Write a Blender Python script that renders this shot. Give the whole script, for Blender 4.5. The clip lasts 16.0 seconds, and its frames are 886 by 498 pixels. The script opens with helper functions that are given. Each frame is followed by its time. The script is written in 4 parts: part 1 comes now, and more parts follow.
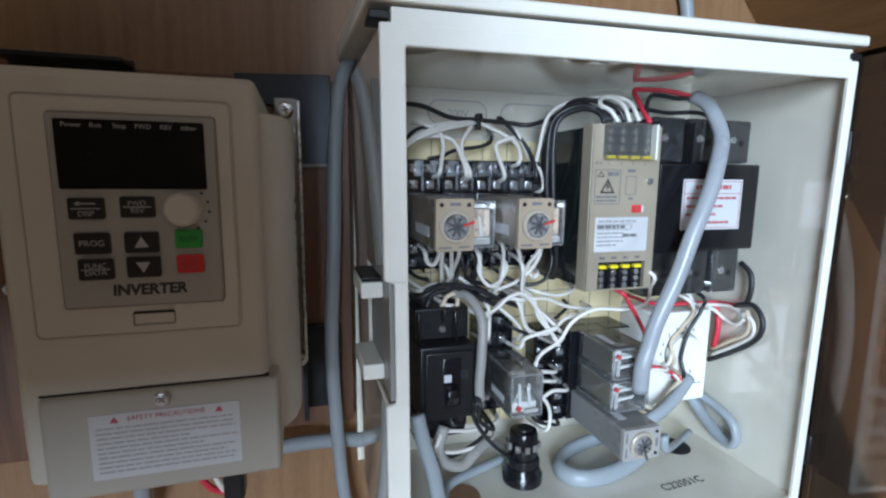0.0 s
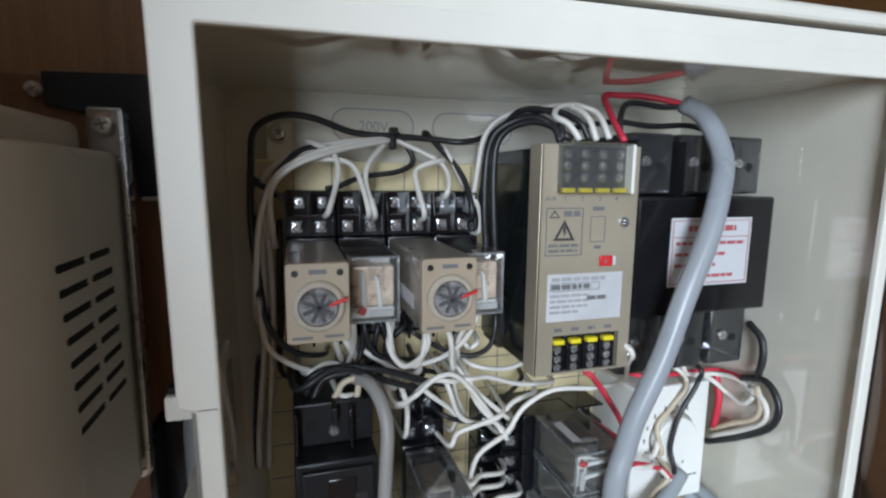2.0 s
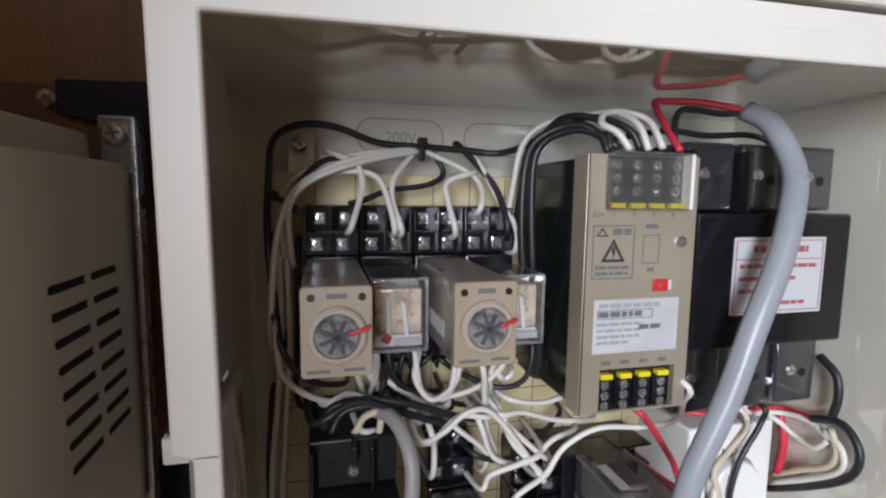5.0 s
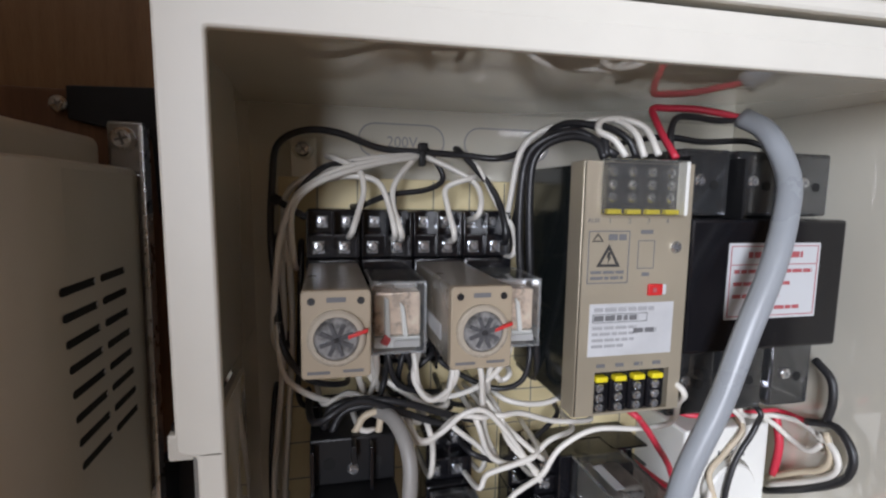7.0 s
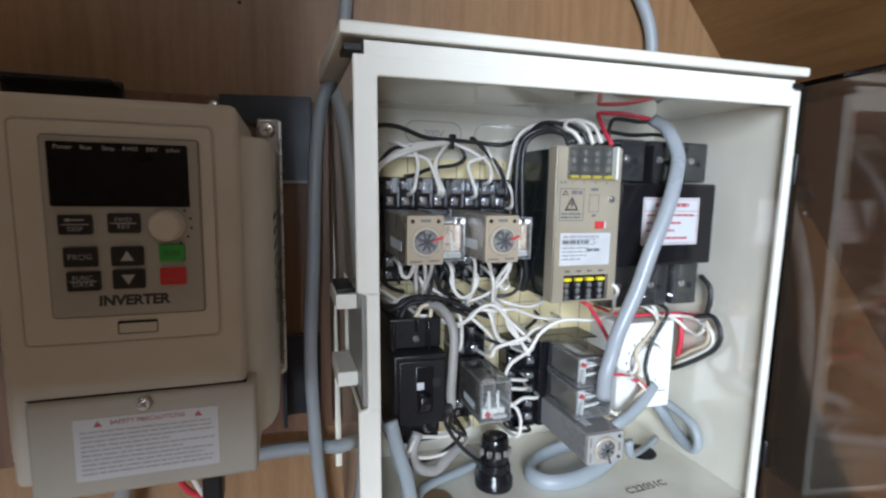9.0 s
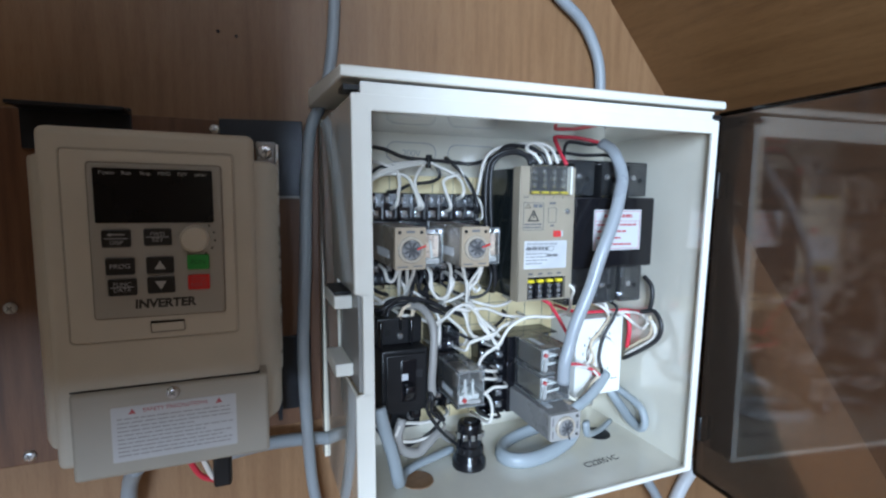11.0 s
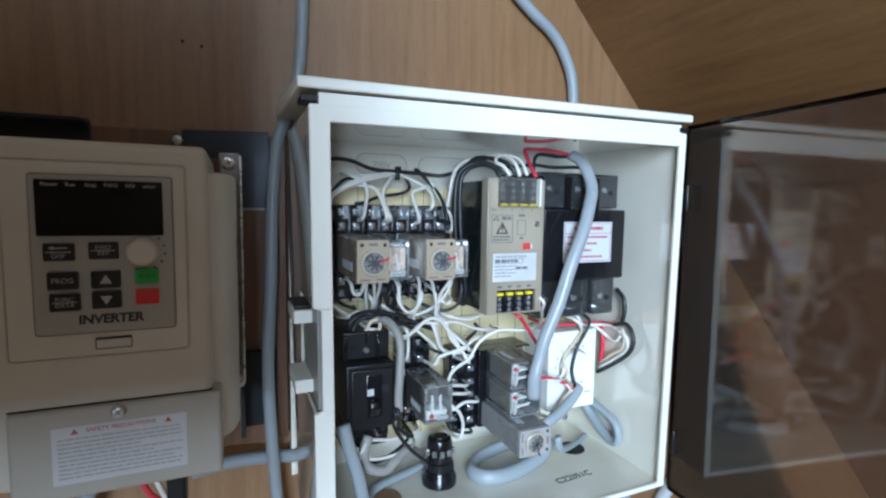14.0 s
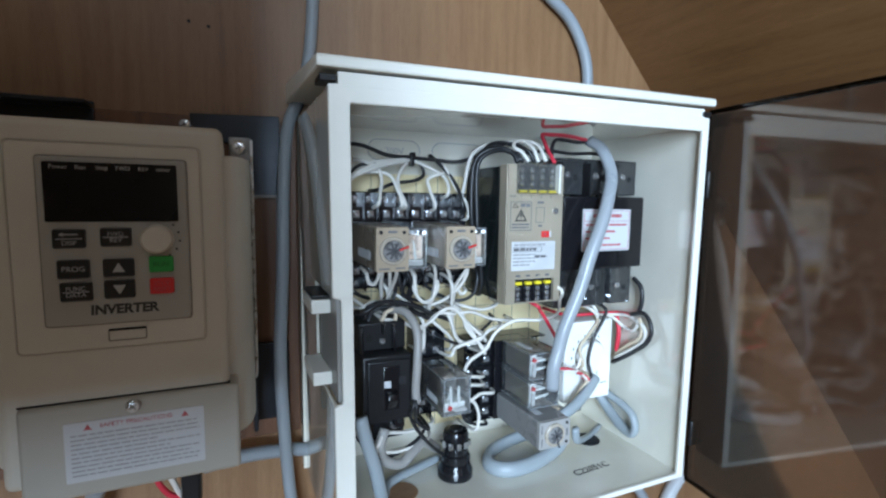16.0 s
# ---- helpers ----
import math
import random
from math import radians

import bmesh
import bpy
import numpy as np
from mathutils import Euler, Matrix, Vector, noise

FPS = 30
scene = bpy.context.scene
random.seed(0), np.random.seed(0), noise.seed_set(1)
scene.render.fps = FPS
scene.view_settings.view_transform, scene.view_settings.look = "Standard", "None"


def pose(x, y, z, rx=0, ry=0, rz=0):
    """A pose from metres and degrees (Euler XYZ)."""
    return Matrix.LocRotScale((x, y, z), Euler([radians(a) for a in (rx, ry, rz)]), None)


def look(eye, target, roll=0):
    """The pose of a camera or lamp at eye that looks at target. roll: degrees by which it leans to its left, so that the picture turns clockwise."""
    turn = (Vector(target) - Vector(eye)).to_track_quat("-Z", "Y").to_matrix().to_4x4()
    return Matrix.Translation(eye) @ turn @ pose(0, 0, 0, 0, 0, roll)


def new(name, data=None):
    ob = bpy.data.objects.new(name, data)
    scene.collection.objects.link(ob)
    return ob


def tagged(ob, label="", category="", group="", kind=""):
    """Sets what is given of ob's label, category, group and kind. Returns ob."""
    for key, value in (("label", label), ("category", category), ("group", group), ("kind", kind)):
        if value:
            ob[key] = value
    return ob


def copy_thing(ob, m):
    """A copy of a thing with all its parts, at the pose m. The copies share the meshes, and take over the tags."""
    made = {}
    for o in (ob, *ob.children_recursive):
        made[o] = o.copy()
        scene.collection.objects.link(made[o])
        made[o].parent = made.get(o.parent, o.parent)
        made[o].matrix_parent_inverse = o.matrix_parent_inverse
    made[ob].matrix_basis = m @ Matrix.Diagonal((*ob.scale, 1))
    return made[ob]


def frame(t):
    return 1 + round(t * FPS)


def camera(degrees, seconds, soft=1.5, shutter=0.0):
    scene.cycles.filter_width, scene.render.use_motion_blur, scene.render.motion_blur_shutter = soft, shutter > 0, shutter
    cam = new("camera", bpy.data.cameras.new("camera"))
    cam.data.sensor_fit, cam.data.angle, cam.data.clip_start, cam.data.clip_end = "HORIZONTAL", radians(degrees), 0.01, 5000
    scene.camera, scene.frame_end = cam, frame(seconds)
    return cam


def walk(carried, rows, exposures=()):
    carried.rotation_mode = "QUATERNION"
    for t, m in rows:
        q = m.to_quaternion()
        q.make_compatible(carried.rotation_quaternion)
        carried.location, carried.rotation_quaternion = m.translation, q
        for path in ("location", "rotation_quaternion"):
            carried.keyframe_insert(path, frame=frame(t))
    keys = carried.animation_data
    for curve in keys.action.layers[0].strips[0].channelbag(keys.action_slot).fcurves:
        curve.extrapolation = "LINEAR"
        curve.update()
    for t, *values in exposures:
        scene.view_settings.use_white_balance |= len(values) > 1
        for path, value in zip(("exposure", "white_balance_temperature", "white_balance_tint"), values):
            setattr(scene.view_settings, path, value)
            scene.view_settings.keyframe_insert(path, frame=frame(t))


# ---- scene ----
cam = camera(84.8, 16.0, soft=2.3, shutter=0.4)
PATH = [
    (0, (-0.037, -0.361, 1.283), (0.526, 1.534, 0.985), 0.6),
    (0.5, (-0.036, -0.362, 1.279), (0.537, 1.532, 0.989), 0.5),
    (1, (-0.01, -0.336, 1.29), (0.589, 1.549, 0.994), 0.5),
    (1.5, (0.018, -0.313, 1.292), (0.609, 1.576, 1.004), 0.5),
    (2, (0.036, -0.285, 1.3), (0.612, 1.609, 1.017), 0.6),
    (2.5, (0.043, -0.266, 1.294), (0.604, 1.635, 1.023), 0.5),
    (3, (0.042, -0.265, 1.298), (0.581, 1.643, 1.037), 0.4),
    (3.5, (0.042, -0.263, 1.301), (0.559, 1.651, 1.038), 0.5),
    (4, (0.04, -0.263, 1.297), (0.543, 1.658, 1.064), 0.5),
    (6.5, (0.038, -0.266, 1.301), (0.504, 1.668, 1.093), 1.0),
    (7, (0.04, -0.268, 1.301), (0.503, 1.665, 1.083), 1.0),
    (7.5, (0.04, -0.273, 1.296), (0.511, 1.661, 1.098), 1.0),
    (8, (0.022, -0.295, 1.294), (0.513, 1.633, 1.086), 1.0),
    (8.5, (-0.004, -0.336, 1.286), (0.534, 1.575, 1.046), 1.1),
    (9, (-0.032, -0.38, 1.287), (0.576, 1.509, 1.036), 1.0),
    (9.5, (-0.047, -0.411, 1.291), (0.671, 1.443, 1.077), 0.9),
    (11.8, (-0.064, -0.42, 1.292), (0.687, 1.421, 1.075), 0.8),
    (12, (-0.066, -0.42, 1.292), (0.68, 1.424, 1.08), 0.8),
    (12.5, (-0.064, -0.425, 1.291), (0.683, 1.419, 1.091), 0.8),
    (13, (-0.06, -0.426, 1.308), (0.692, 1.42, 1.143), 0.8),
    (13.5, (-0.055, -0.422, 1.304), (0.708, 1.42, 1.15), 0.7),
    (14, (-0.04, -0.422, 1.293), (0.747, 1.409, 1.122), 0.9),
    (14.5, (-0.039, -0.42, 1.291), (0.766, 1.402, 1.11), 0.8),
    (15, (-0.036, -0.413, 1.297), (0.775, 1.405, 1.104), 0.9),
    (15.5, (-0.048, -0.399, 1.286), (0.757, 1.421, 1.082), 0.8),
    (16, (-0.051, -0.406, 1.289), (0.752, 1.414, 1.085), 0.8),
]
EXPOSURES = [(0, 0.0, 5950, 13), (1, -0.1, 6050, 13), (2.0, -0.36, 6550, 15), (2.5, -0.38, 6450, 16), (4.2, -0.36, 6850, 21), (7.0, -0.38, 7050, 23), (7.5, -0.34, 7000, 22), (8.5, -0.07, 6650, 19), (9, 0.08, 6450, 16), (9.7, 0.1, 6100, 14), (12, 0.1, 5700, 11), (16, 0.1, 5700, 9)]
walk(cam, [(t, look(eye, target, roll)) for t, eye, target, roll in PATH], EXPOSURES)

# ---------------------------------------------------------------- light
world = bpy.data.worlds.new("sky")
scene.world = world
world.use_nodes = True
wn = world.node_tree.nodes
sky = wn.new("ShaderNodeTexSky")
sky.sky_type, sky.sun_disc, sky.sun_elevation, sky.sun_rotation = "NISHITA", False, radians(40), radians(200)
world.node_tree.links.new(sky.outputs[0], wn["Background"].inputs[0])
wn["Background"].inputs[1].default_value = 0.1

day = bpy.data.lights.new("window_daylight", "AREA")
day.shape, day.size, day.size_y, day.energy, day.color = "RECTANGLE", 0.8, 1.3, 106.0, (0.72, 0.87, 1.0)
new("window_daylight", day).matrix_world = look((-0.8, -2.45, 1.62), (0.12, 0.0, 1.22))

Z0 = 1.35                        # height of the enclosure's top edge, metres


def U(x, y, z):
    """Millimetres from the enclosure's upper left edge to the world."""
    return Vector((x / 1000, y / 1000, Z0 + z / 1000))


# ---------------------------------------------------------------- materials
def nodes(name):
    m = bpy.data.materials.new(name)
    m.use_nodes = True
    n = m.node_tree.nodes
    return m, n, m.node_tree.links, n["Principled BSDF"]


def noise_at(n, l, scale, detail=4.0, stretch=(1, 1, 1), rough=0.55):
    co, mp, tx = n.new("ShaderNodeTexCoord"), n.new("ShaderNodeMapping"), n.new("ShaderNodeTexNoise")
    mp.inputs["Scale"].default_value = stretch
    tx.inputs["Scale"].default_value, tx.inputs["Detail"].default_value, tx.inputs["Roughness"].default_value = scale, detail, rough
    l.new(co.outputs["Object"], mp.inputs[0])
    l.new(mp.outputs[0], tx.inputs["Vector"])
    return tx


def ramp(n, l, source, stops):
    r = n.new("ShaderNodeValToRGB")
    els = r.color_ramp.elements
    while len(els) < len(stops):
        els.new(0.5)
    for e, (p, c) in zip(els, stops):
        e.position, e.color = p, (*c, 1) if len(c) == 3 else c
    l.new(source, r.inputs[0])
    return r


def surface(name, rgb, rough=0.45, metal=0.0, vary=0.12, big=25.0, fine=900.0, bump=0.05, spread=0.15, coat=0.0, spec=0.5, gloss=1.5):
    """A painted, moulded or metal surface: faint stains, fine grain and uneven gloss."""
    m, n, l, p = nodes(name)
    a, b = noise_at(n, l, big, 5), noise_at(n, l, fine, 2)
    dark = tuple(c * (1 - vary) for c in rgb)
    light = tuple(min(1, c * (1 + vary * 0.6)) for c in rgb)
    r = ramp(n, l, a.outputs["Fac"], [(0.3, dark), (0.55, rgb), (0.75, light)])
    l.new(r.outputs[0], p.inputs["Base Color"])
    g = n.new("ShaderNodeMapRange")
    g.inputs["To Min"].default_value, g.inputs["To Max"].default_value = max(0.02, rough - spread), min(1, rough + spread)
    l.new(a.outputs["Fac"], g.inputs["Value"])
    l.new(g.outputs[0], p.inputs["Roughness"])
    bp = n.new("ShaderNodeBump")
    bp.inputs["Strength"].default_value, bp.inputs["Distance"].default_value = bump, 0.0005
    l.new(b.outputs["Fac"], bp.inputs["Height"])
    l.new(bp.outputs[0], p.inputs["Normal"])
    p.inputs["Metallic"].default_value = metal
    p.inputs["Coat Weight"].default_value, p.inputs["Coat IOR"].default_value, p.inputs["Coat Roughness"].default_value = coat, gloss, max(0.02, rough * 0.8)
    p.inputs["Specular IOR Level"].default_value = spec
    return m


def timber(name, dark, mid, light, stretch, rough=0.5, scale=9.0, knots=0.0):
    """Plywood face: long grain along the axis with the small stretch, fine pores and cloudy stain."""
    m, n, l, p = nodes(name)
    grain = noise_at(n, l, scale, 8, stretch, 0.62)
    pores = noise_at(n, l, scale * 14, 3, stretch, 0.6)
    cloud = noise_at(n, l, 3.2, 4)
    r = ramp(n, l, grain.outputs["Fac"], [(0.28, dark), (0.5, mid), (0.72, light)])
    pr = ramp(n, l, pores.outputs["Fac"], [(0.32, (0.78, 0.74, 0.7)), (0.5, (1, 1, 1))])
    cr = ramp(n, l, cloud.outputs["Fac"], [(0.3, (0.78, 0.74, 0.7)), (0.65, (1, 1, 1))])
    mixes = []
    for src in (pr, cr):
        x = n.new("ShaderNodeMixRGB")
        x.blend_type = "MULTIPLY"
        x.inputs[0].default_value = 0.7
        l.new((mixes[-1] if mixes else r).outputs[0], x.inputs[1])
        l.new(src.outputs[0], x.inputs[2])
        mixes.append(x)
    l.new(mixes[-1].outputs[0], p.inputs["Base Color"])
    bp = n.new("ShaderNodeBump")
    bp.inputs["Strength"].default_value, bp.inputs["Distance"].default_value = 0.15, 0.0006
    l.new(pores.outputs["Fac"], bp.inputs["Height"])
    l.new(bp.outputs[0], p.inputs["Normal"])
    p.inputs["Roughness"].default_value = rough
    return m


def clear(name, tint, ior=1.49, haze=0.03, boost=0.0, milk=0.0, dust_veil=(0.75, 0.77, 0.78)):
    """Thin clear plastic: what lies behind shows through its tint, with a mirror gloss on top."""
    m, n, l, p = nodes(name)
    n.remove(p)
    tr, gl, fr, mx = n.new("ShaderNodeBsdfTransparent"), n.new("ShaderNodeBsdfGlossy"), n.new("ShaderNodeFresnel"), n.new("ShaderNodeMixShader")
    tr.inputs[0].default_value = (*tint, 1)
    gl.inputs["Roughness"].default_value = haze
    fr.inputs[0].default_value = ior
    fac = fr.outputs[0]
    if boost:
        ad = n.new("ShaderNodeMath")
        ad.inputs[1].default_value = boost
        l.new(fac, ad.inputs[0])
        fac = ad.outputs[0]
    l.new(fac, mx.inputs[0])
    l.new(tr.outputs[0], mx.inputs[1])
    l.new(gl.outputs[0], mx.inputs[2])
    last = mx
    if milk:
        # diffuse milk: dust on the small covers, painted reflection haze on the door
        df, ms = n.new("ShaderNodeBsdfDiffuse"), n.new("ShaderNodeMixShader")
        df.inputs[0].default_value = (*dust_veil, 1)
        veil_noise = noise_at(n, l, 160, 4)
        mr = n.new("ShaderNodeMapRange")
        mr.inputs["To Min"].default_value, mr.inputs["To Max"].default_value = milk * 0.5, milk * 1.5
        l.new(veil_noise.outputs["Fac"], mr.inputs["Value"])
        l.new(mr.outputs[0], ms.inputs[0])
        l.new(mx.outputs[0], ms.inputs[1])
        l.new(df.outputs[0], ms.inputs[2])
        last = ms
    l.new(last.outputs[0], n["Material Output"].inputs[0])
    return m


PLY = timber("plywood_vertical", (0.215, 0.115, 0.054), (0.265, 0.148, 0.071), (0.31, 0.18, 0.089), (14, 14, 0.9), 0.42)
PLY_SIDE = timber("plywood_slope", (0.15, 0.076, 0.029), (0.205, 0.107, 0.042), (0.245, 0.132, 0.054), (10, 0.8, 10), 0.35)
BOARD = timber("stained_board", (0.085, 0.036, 0.016), (0.145, 0.065, 0.03), (0.2, 0.095, 0.046), (16, 16, 1.0), 0.45)
PLASTER = surface("room_paint", (0.255, 0.215, 0.155), 0.8)
CREAM = surface("cream_enamel", (0.77, 0.735, 0.63), 0.03, vary=0.04, bump=0.006, fine=260, spread=0.012, coat=1.0, gloss=1.75)
CREAM_BACK = surface("cream_enamel_back", (0.77, 0.735, 0.63), 0.22, vary=0.05, bump=0.02, fine=260, spread=0.06, coat=0.6)
CREAM_SATIN = surface("cream_enamel_satin", (0.80, 0.78, 0.70), 0.42, vary=0.05, bump=0.05, fine=260, spread=0.08)
MOUNT = surface("cream_mount_board", (0.74, 0.62, 0.36), 0.5, vary=0.07, big=18)
BEIGE = surface("beige_plastic", (0.57, 0.545, 0.475), 0.36, vary=0.06, bump=0.06)
COVER = surface("taupe_plastic", (0.42, 0.40, 0.345), 0.42, vary=0.06, bump=0.06)
PALE_INK = surface("pale_print", (0.36, 0.36, 0.37), 0.6)
PSU_CASE = surface("glossy_black_case", (0.012, 0.015, 0.015), 0.14, vary=0.15, bump=0.02, spread=0.05)
JOINT = surface("shadow_joint", (0.24, 0.225, 0.195), 0.7)
PANEL = surface("keypad_film", (0.36, 0.35, 0.315), 0.5, vary=0.05)
TIMER = surface("timer_plastic", (0.39, 0.315, 0.225), 0.45, vary=0.06)
TIMER_RING = surface("timer_ring", (0.43, 0.375, 0.30), 0.3, vary=0.1, big=200)
TIMER_GREY = surface("timer_plastic_grey", (0.36, 0.35, 0.335), 0.4, vary=0.06)
TIMER_GREY_BODY = surface("timer_case_grey", (0.22, 0.215, 0.21), 0.3, vary=0.1)
TIMER_BODY = surface("timer_case", (0.20, 0.175, 0.14), 0.3, vary=0.1)
DIAL = surface("dial_grey", (0.25, 0.245, 0.24), 0.18, vary=0.7, big=330)
DIAL_WEB = surface("dial_web_grey", (0.10, 0.10, 0.105), 0.2, vary=0.3, big=500)
STRIKE = surface("grey_lacquer", (0.26, 0.25, 0.23), 0.4)
BLACK = surface("black_plastic", (0.014, 0.014, 0.015), 0.36, vary=0.25, spec=0.28)
GLOSS_BLACK = surface("display_window", (0.008, 0.008, 0.009), 0.22, vary=0.1, bump=0.0, spread=0.05, spec=0.3)
KEY = surface("key_black", (0.012, 0.012, 0.013), 0.4)
GREEN = surface("key_green", (0.03, 0.30, 0.05), 0.45)
RED = surface("red_plastic", (0.62, 0.03, 0.03), 0.35)
STEEL = surface("zinc_steel", (0.62, 0.63, 0.64), 0.28, metal=1.0, vary=0.2, big=120)
SCREW = surface("dull_screw_steel", (0.70, 0.72, 0.74), 0.2, metal=0.9, vary=0.3, big=300)
DARK_STEEL = surface("black_steel", (0.020, 0.023, 0.029), 0.4, metal=0.5, vary=0.4, big=40)
SILVER_FOIL = surface("silver_label_foil", (0.68, 0.69, 0.70), 0.38, metal=0.25, vary=0.1, big=60)
PSU_METAL = surface("champagne_aluminium", (0.50, 0.435, 0.33), 0.42, metal=0.5, vary=0.06, fine=1800)
YELLOW = surface("yellow_cap", (0.80, 0.66, 0.02), 0.45)
WHITE = surface("white_plastic", (0.80, 0.80, 0.76), 0.4, vary=0.04)
PAPER = surface("white_label", (0.56, 0.575, 0.59), 0.45, vary=0.04)
INK = surface("dark_ink", (0.03, 0.03, 0.03), 0.6)
GREY_INK = surface("grey_ink", (0.15, 0.15, 0.155), 0.6)
RED_INK = surface("red_ink", (0.42, 0.09, 0.10), 0.6)
LEAF_INK = surface("green_ink", (0.015, 0.13, 0.03), 0.6)
LIGHT_INK = surface("white_ink", (0.40, 0.40, 0.39), 0.6)
TAN_COIL = surface("bare_contact_metal", (0.62, 0.56, 0.50), 0.35, metal=0.15, vary=0.3, big=300)
COPPER = surface("coil_tape", (0.90, 0.70, 0.55), 0.3, metal=0.25, vary=0.4, big=260, bump=0.5, fine=500)
SOCKET = surface("socket_black", (0.008, 0.008, 0.010), 0.17, vary=0.2, spec=0.5)
CABLE = {
    "white": surface("white_wire", (0.78, 0.745, 0.68), 0.42, vary=0.08),
    "black": surface("black_wire", (0.02, 0.02, 0.022), 0.4, vary=0.2),
    "red": surface("red_wire", (0.66, 0.04, 0.07), 0.4),
    "beige": surface("beige_wire", (0.62, 0.52, 0.38), 0.45),
    "grey": surface("grey_sheath", (0.27, 0.295, 0.315), 0.45, vary=0.08),
    "flat": surface("grey_sheath_light", (0.32, 0.345, 0.37), 0.3, vary=0.06),
    "pale": surface("pale_grey_sheath", (0.31, 0.345, 0.365), 0.42, vary=0.06),
    "taupe": surface("taupe_sheath", (0.33, 0.315, 0.295), 0.45, vary=0.08),
    "darkgrey": surface("dark_sheath", (0.56, 0.58, 0.60), 0.45, vary=0.1),
}
CLEAR = clear("clear_plastic", (0.91, 0.92, 0.92), haze=0.04, boost=0.03, milk=0.055)
CLEAR_EDGE = clear("clear_plastic_edge", (0.86, 0.88, 0.89), haze=0.1, boost=0.1, milk=0.2)
CLEAR_WINDOW = clear("clear_window", (0.78, 0.76, 0.72), haze=0.05, milk=0.05)
# the door's brown milk imitates a veil of reflections
SMOKE = clear("smoked_acrylic", (0.70, 0.62, 0.55), haze=0.06, boost=0.04, milk=0.042, dust_veil=(0.62, 0.505, 0.41))
SMOKE_GREY = clear("smoked_terminal_cover", (0.46, 0.47, 0.49), haze=0.05, boost=0.06, milk=0.028)
SMOKE_EDGE = clear("smoked_acrylic_edge", (0.10, 0.09, 0.08), haze=0.05)
DULL_ZINC = surface("dull_zinc", (0.26, 0.255, 0.25), 0.33, metal=0.9, vary=0.3, big=90)
DARK_GREY = surface("dark_grey_plastic", (0.026, 0.027, 0.030), 0.25)
GREY_PLASTIC = surface("grey_plastic", (0.075, 0.078, 0.082), 0.3)
HOLE = surface("dark_gap", (0.006, 0.006, 0.006), 0.8)

# ---------------------------------------------------------------- mesh helpers
BASE = {}


def thing(name, at, label, category, group="", kind=""):
    ob = new(name)
    ob.empty_display_size = 0.01
    ob.location = U(*at)
    BASE[ob] = U(*at)
    return tagged(ob, label, category, group, kind)


def part(name, bm, material, parent=None, label="", smooth=False):
    """Links a mesh, given in world metres, as one object under a thing or under a part."""
    me = bpy.data.meshes.new(name)
    off = BASE.get(parent, Vector((0, 0, 0)))
    if parent is not None:
        bmesh.ops.translate(bm, verts=bm.verts, vec=-off)
    bmesh.ops.recalc_face_normals(bm, faces=bm.faces)
    bm.to_mesh(me)
    bm.free()
    if smooth:
        me.polygons.foreach_set("use_smooth", [True] * len(me.polygons))
    else:
        me.set_sharp_from_angle(angle=radians(38))
        me.polygons.foreach_set("use_smooth", [max(abs(c) for c in q.normal) < 0.999 for q in me.polygons])
    me.materials.append(material)
    ob = new(name, me)
    if parent is not None:
        ob.parent = parent
        BASE[ob] = off
    if label:
        tagged(ob, label)
    return ob


def single(name, bm, material, at, label, category, group="", kind="", smooth=False):
    """A thing that is one mesh, its origin at its base."""
    me = bpy.data.meshes.new(name)
    o = U(*at)
    bmesh.ops.translate(bm, verts=bm.verts, vec=-o)
    bmesh.ops.recalc_face_normals(bm, faces=bm.faces)
    bm.to_mesh(me)
    bm.free()
    if smooth:
        for poly in me.polygons:
            poly.use_smooth = True
    me.materials.append(material)
    ob = new(name, me)
    ob.location = o
    BASE[ob] = o
    return tagged(ob, label, category, group, kind)


def block(x0, x1, y0, y1, z0, z1, bevel=0.0, seg=2, bm=None):
    """A box with rounded edges, in millimetres."""
    own = bmesh.new()
    bmesh.ops.create_cube(own, size=1)
    a, b = U(x0, y0, z0), U(x1, y1, z1)
    for v in own.verts:
        v.co = Vector(((a[i] + b[i]) / 2 + v.co[i] * abs(b[i] - a[i]) for i in range(3)))
    if bevel:
        bmesh.ops.bevel(own, geom=own.edges[:], offset=bevel / 1000, segments=seg, profile=0.5, affect="EDGES")
    return merge(bm, own)


def merge(bm, own):
    if bm is None:
        return own
    me = bpy.data.meshes.new("tmp")
    own.to_mesh(me)
    own.free()
    bm.from_mesh(me)
    bpy.data.meshes.remove(me)
    return bm


def prism(outline, axis, lo, hi, bevel=0.0, bm=None):
    """An outline in millimetres pushed along an axis. 'y': outline in x, z; 'x': in y, z; 'z': in x, y."""
    own = bmesh.new()

    def at(p, d):
        return U(p[0], d, p[1]) if axis == "y" else U(d, p[0], p[1]) if axis == "x" else U(p[0], p[1], d)
    lower, upper = [own.verts.new(at(p, lo)) for p in outline], [own.verts.new(at(p, hi)) for p in outline]
    own.faces.new(lower), own.faces.new(upper[::-1])
    k = len(outline)
    for i in range(k):
        own.faces.new((lower[i], upper[i], upper[(i + 1) % k], lower[(i + 1) % k]))
    bmesh.ops.recalc_face_normals(own, faces=own.faces)
    if bevel:
        bmesh.ops.bevel(own, geom=own.edges[:], offset=bevel / 1000, segments=2, profile=0.5, affect="EDGES")
    return merge(bm, own)


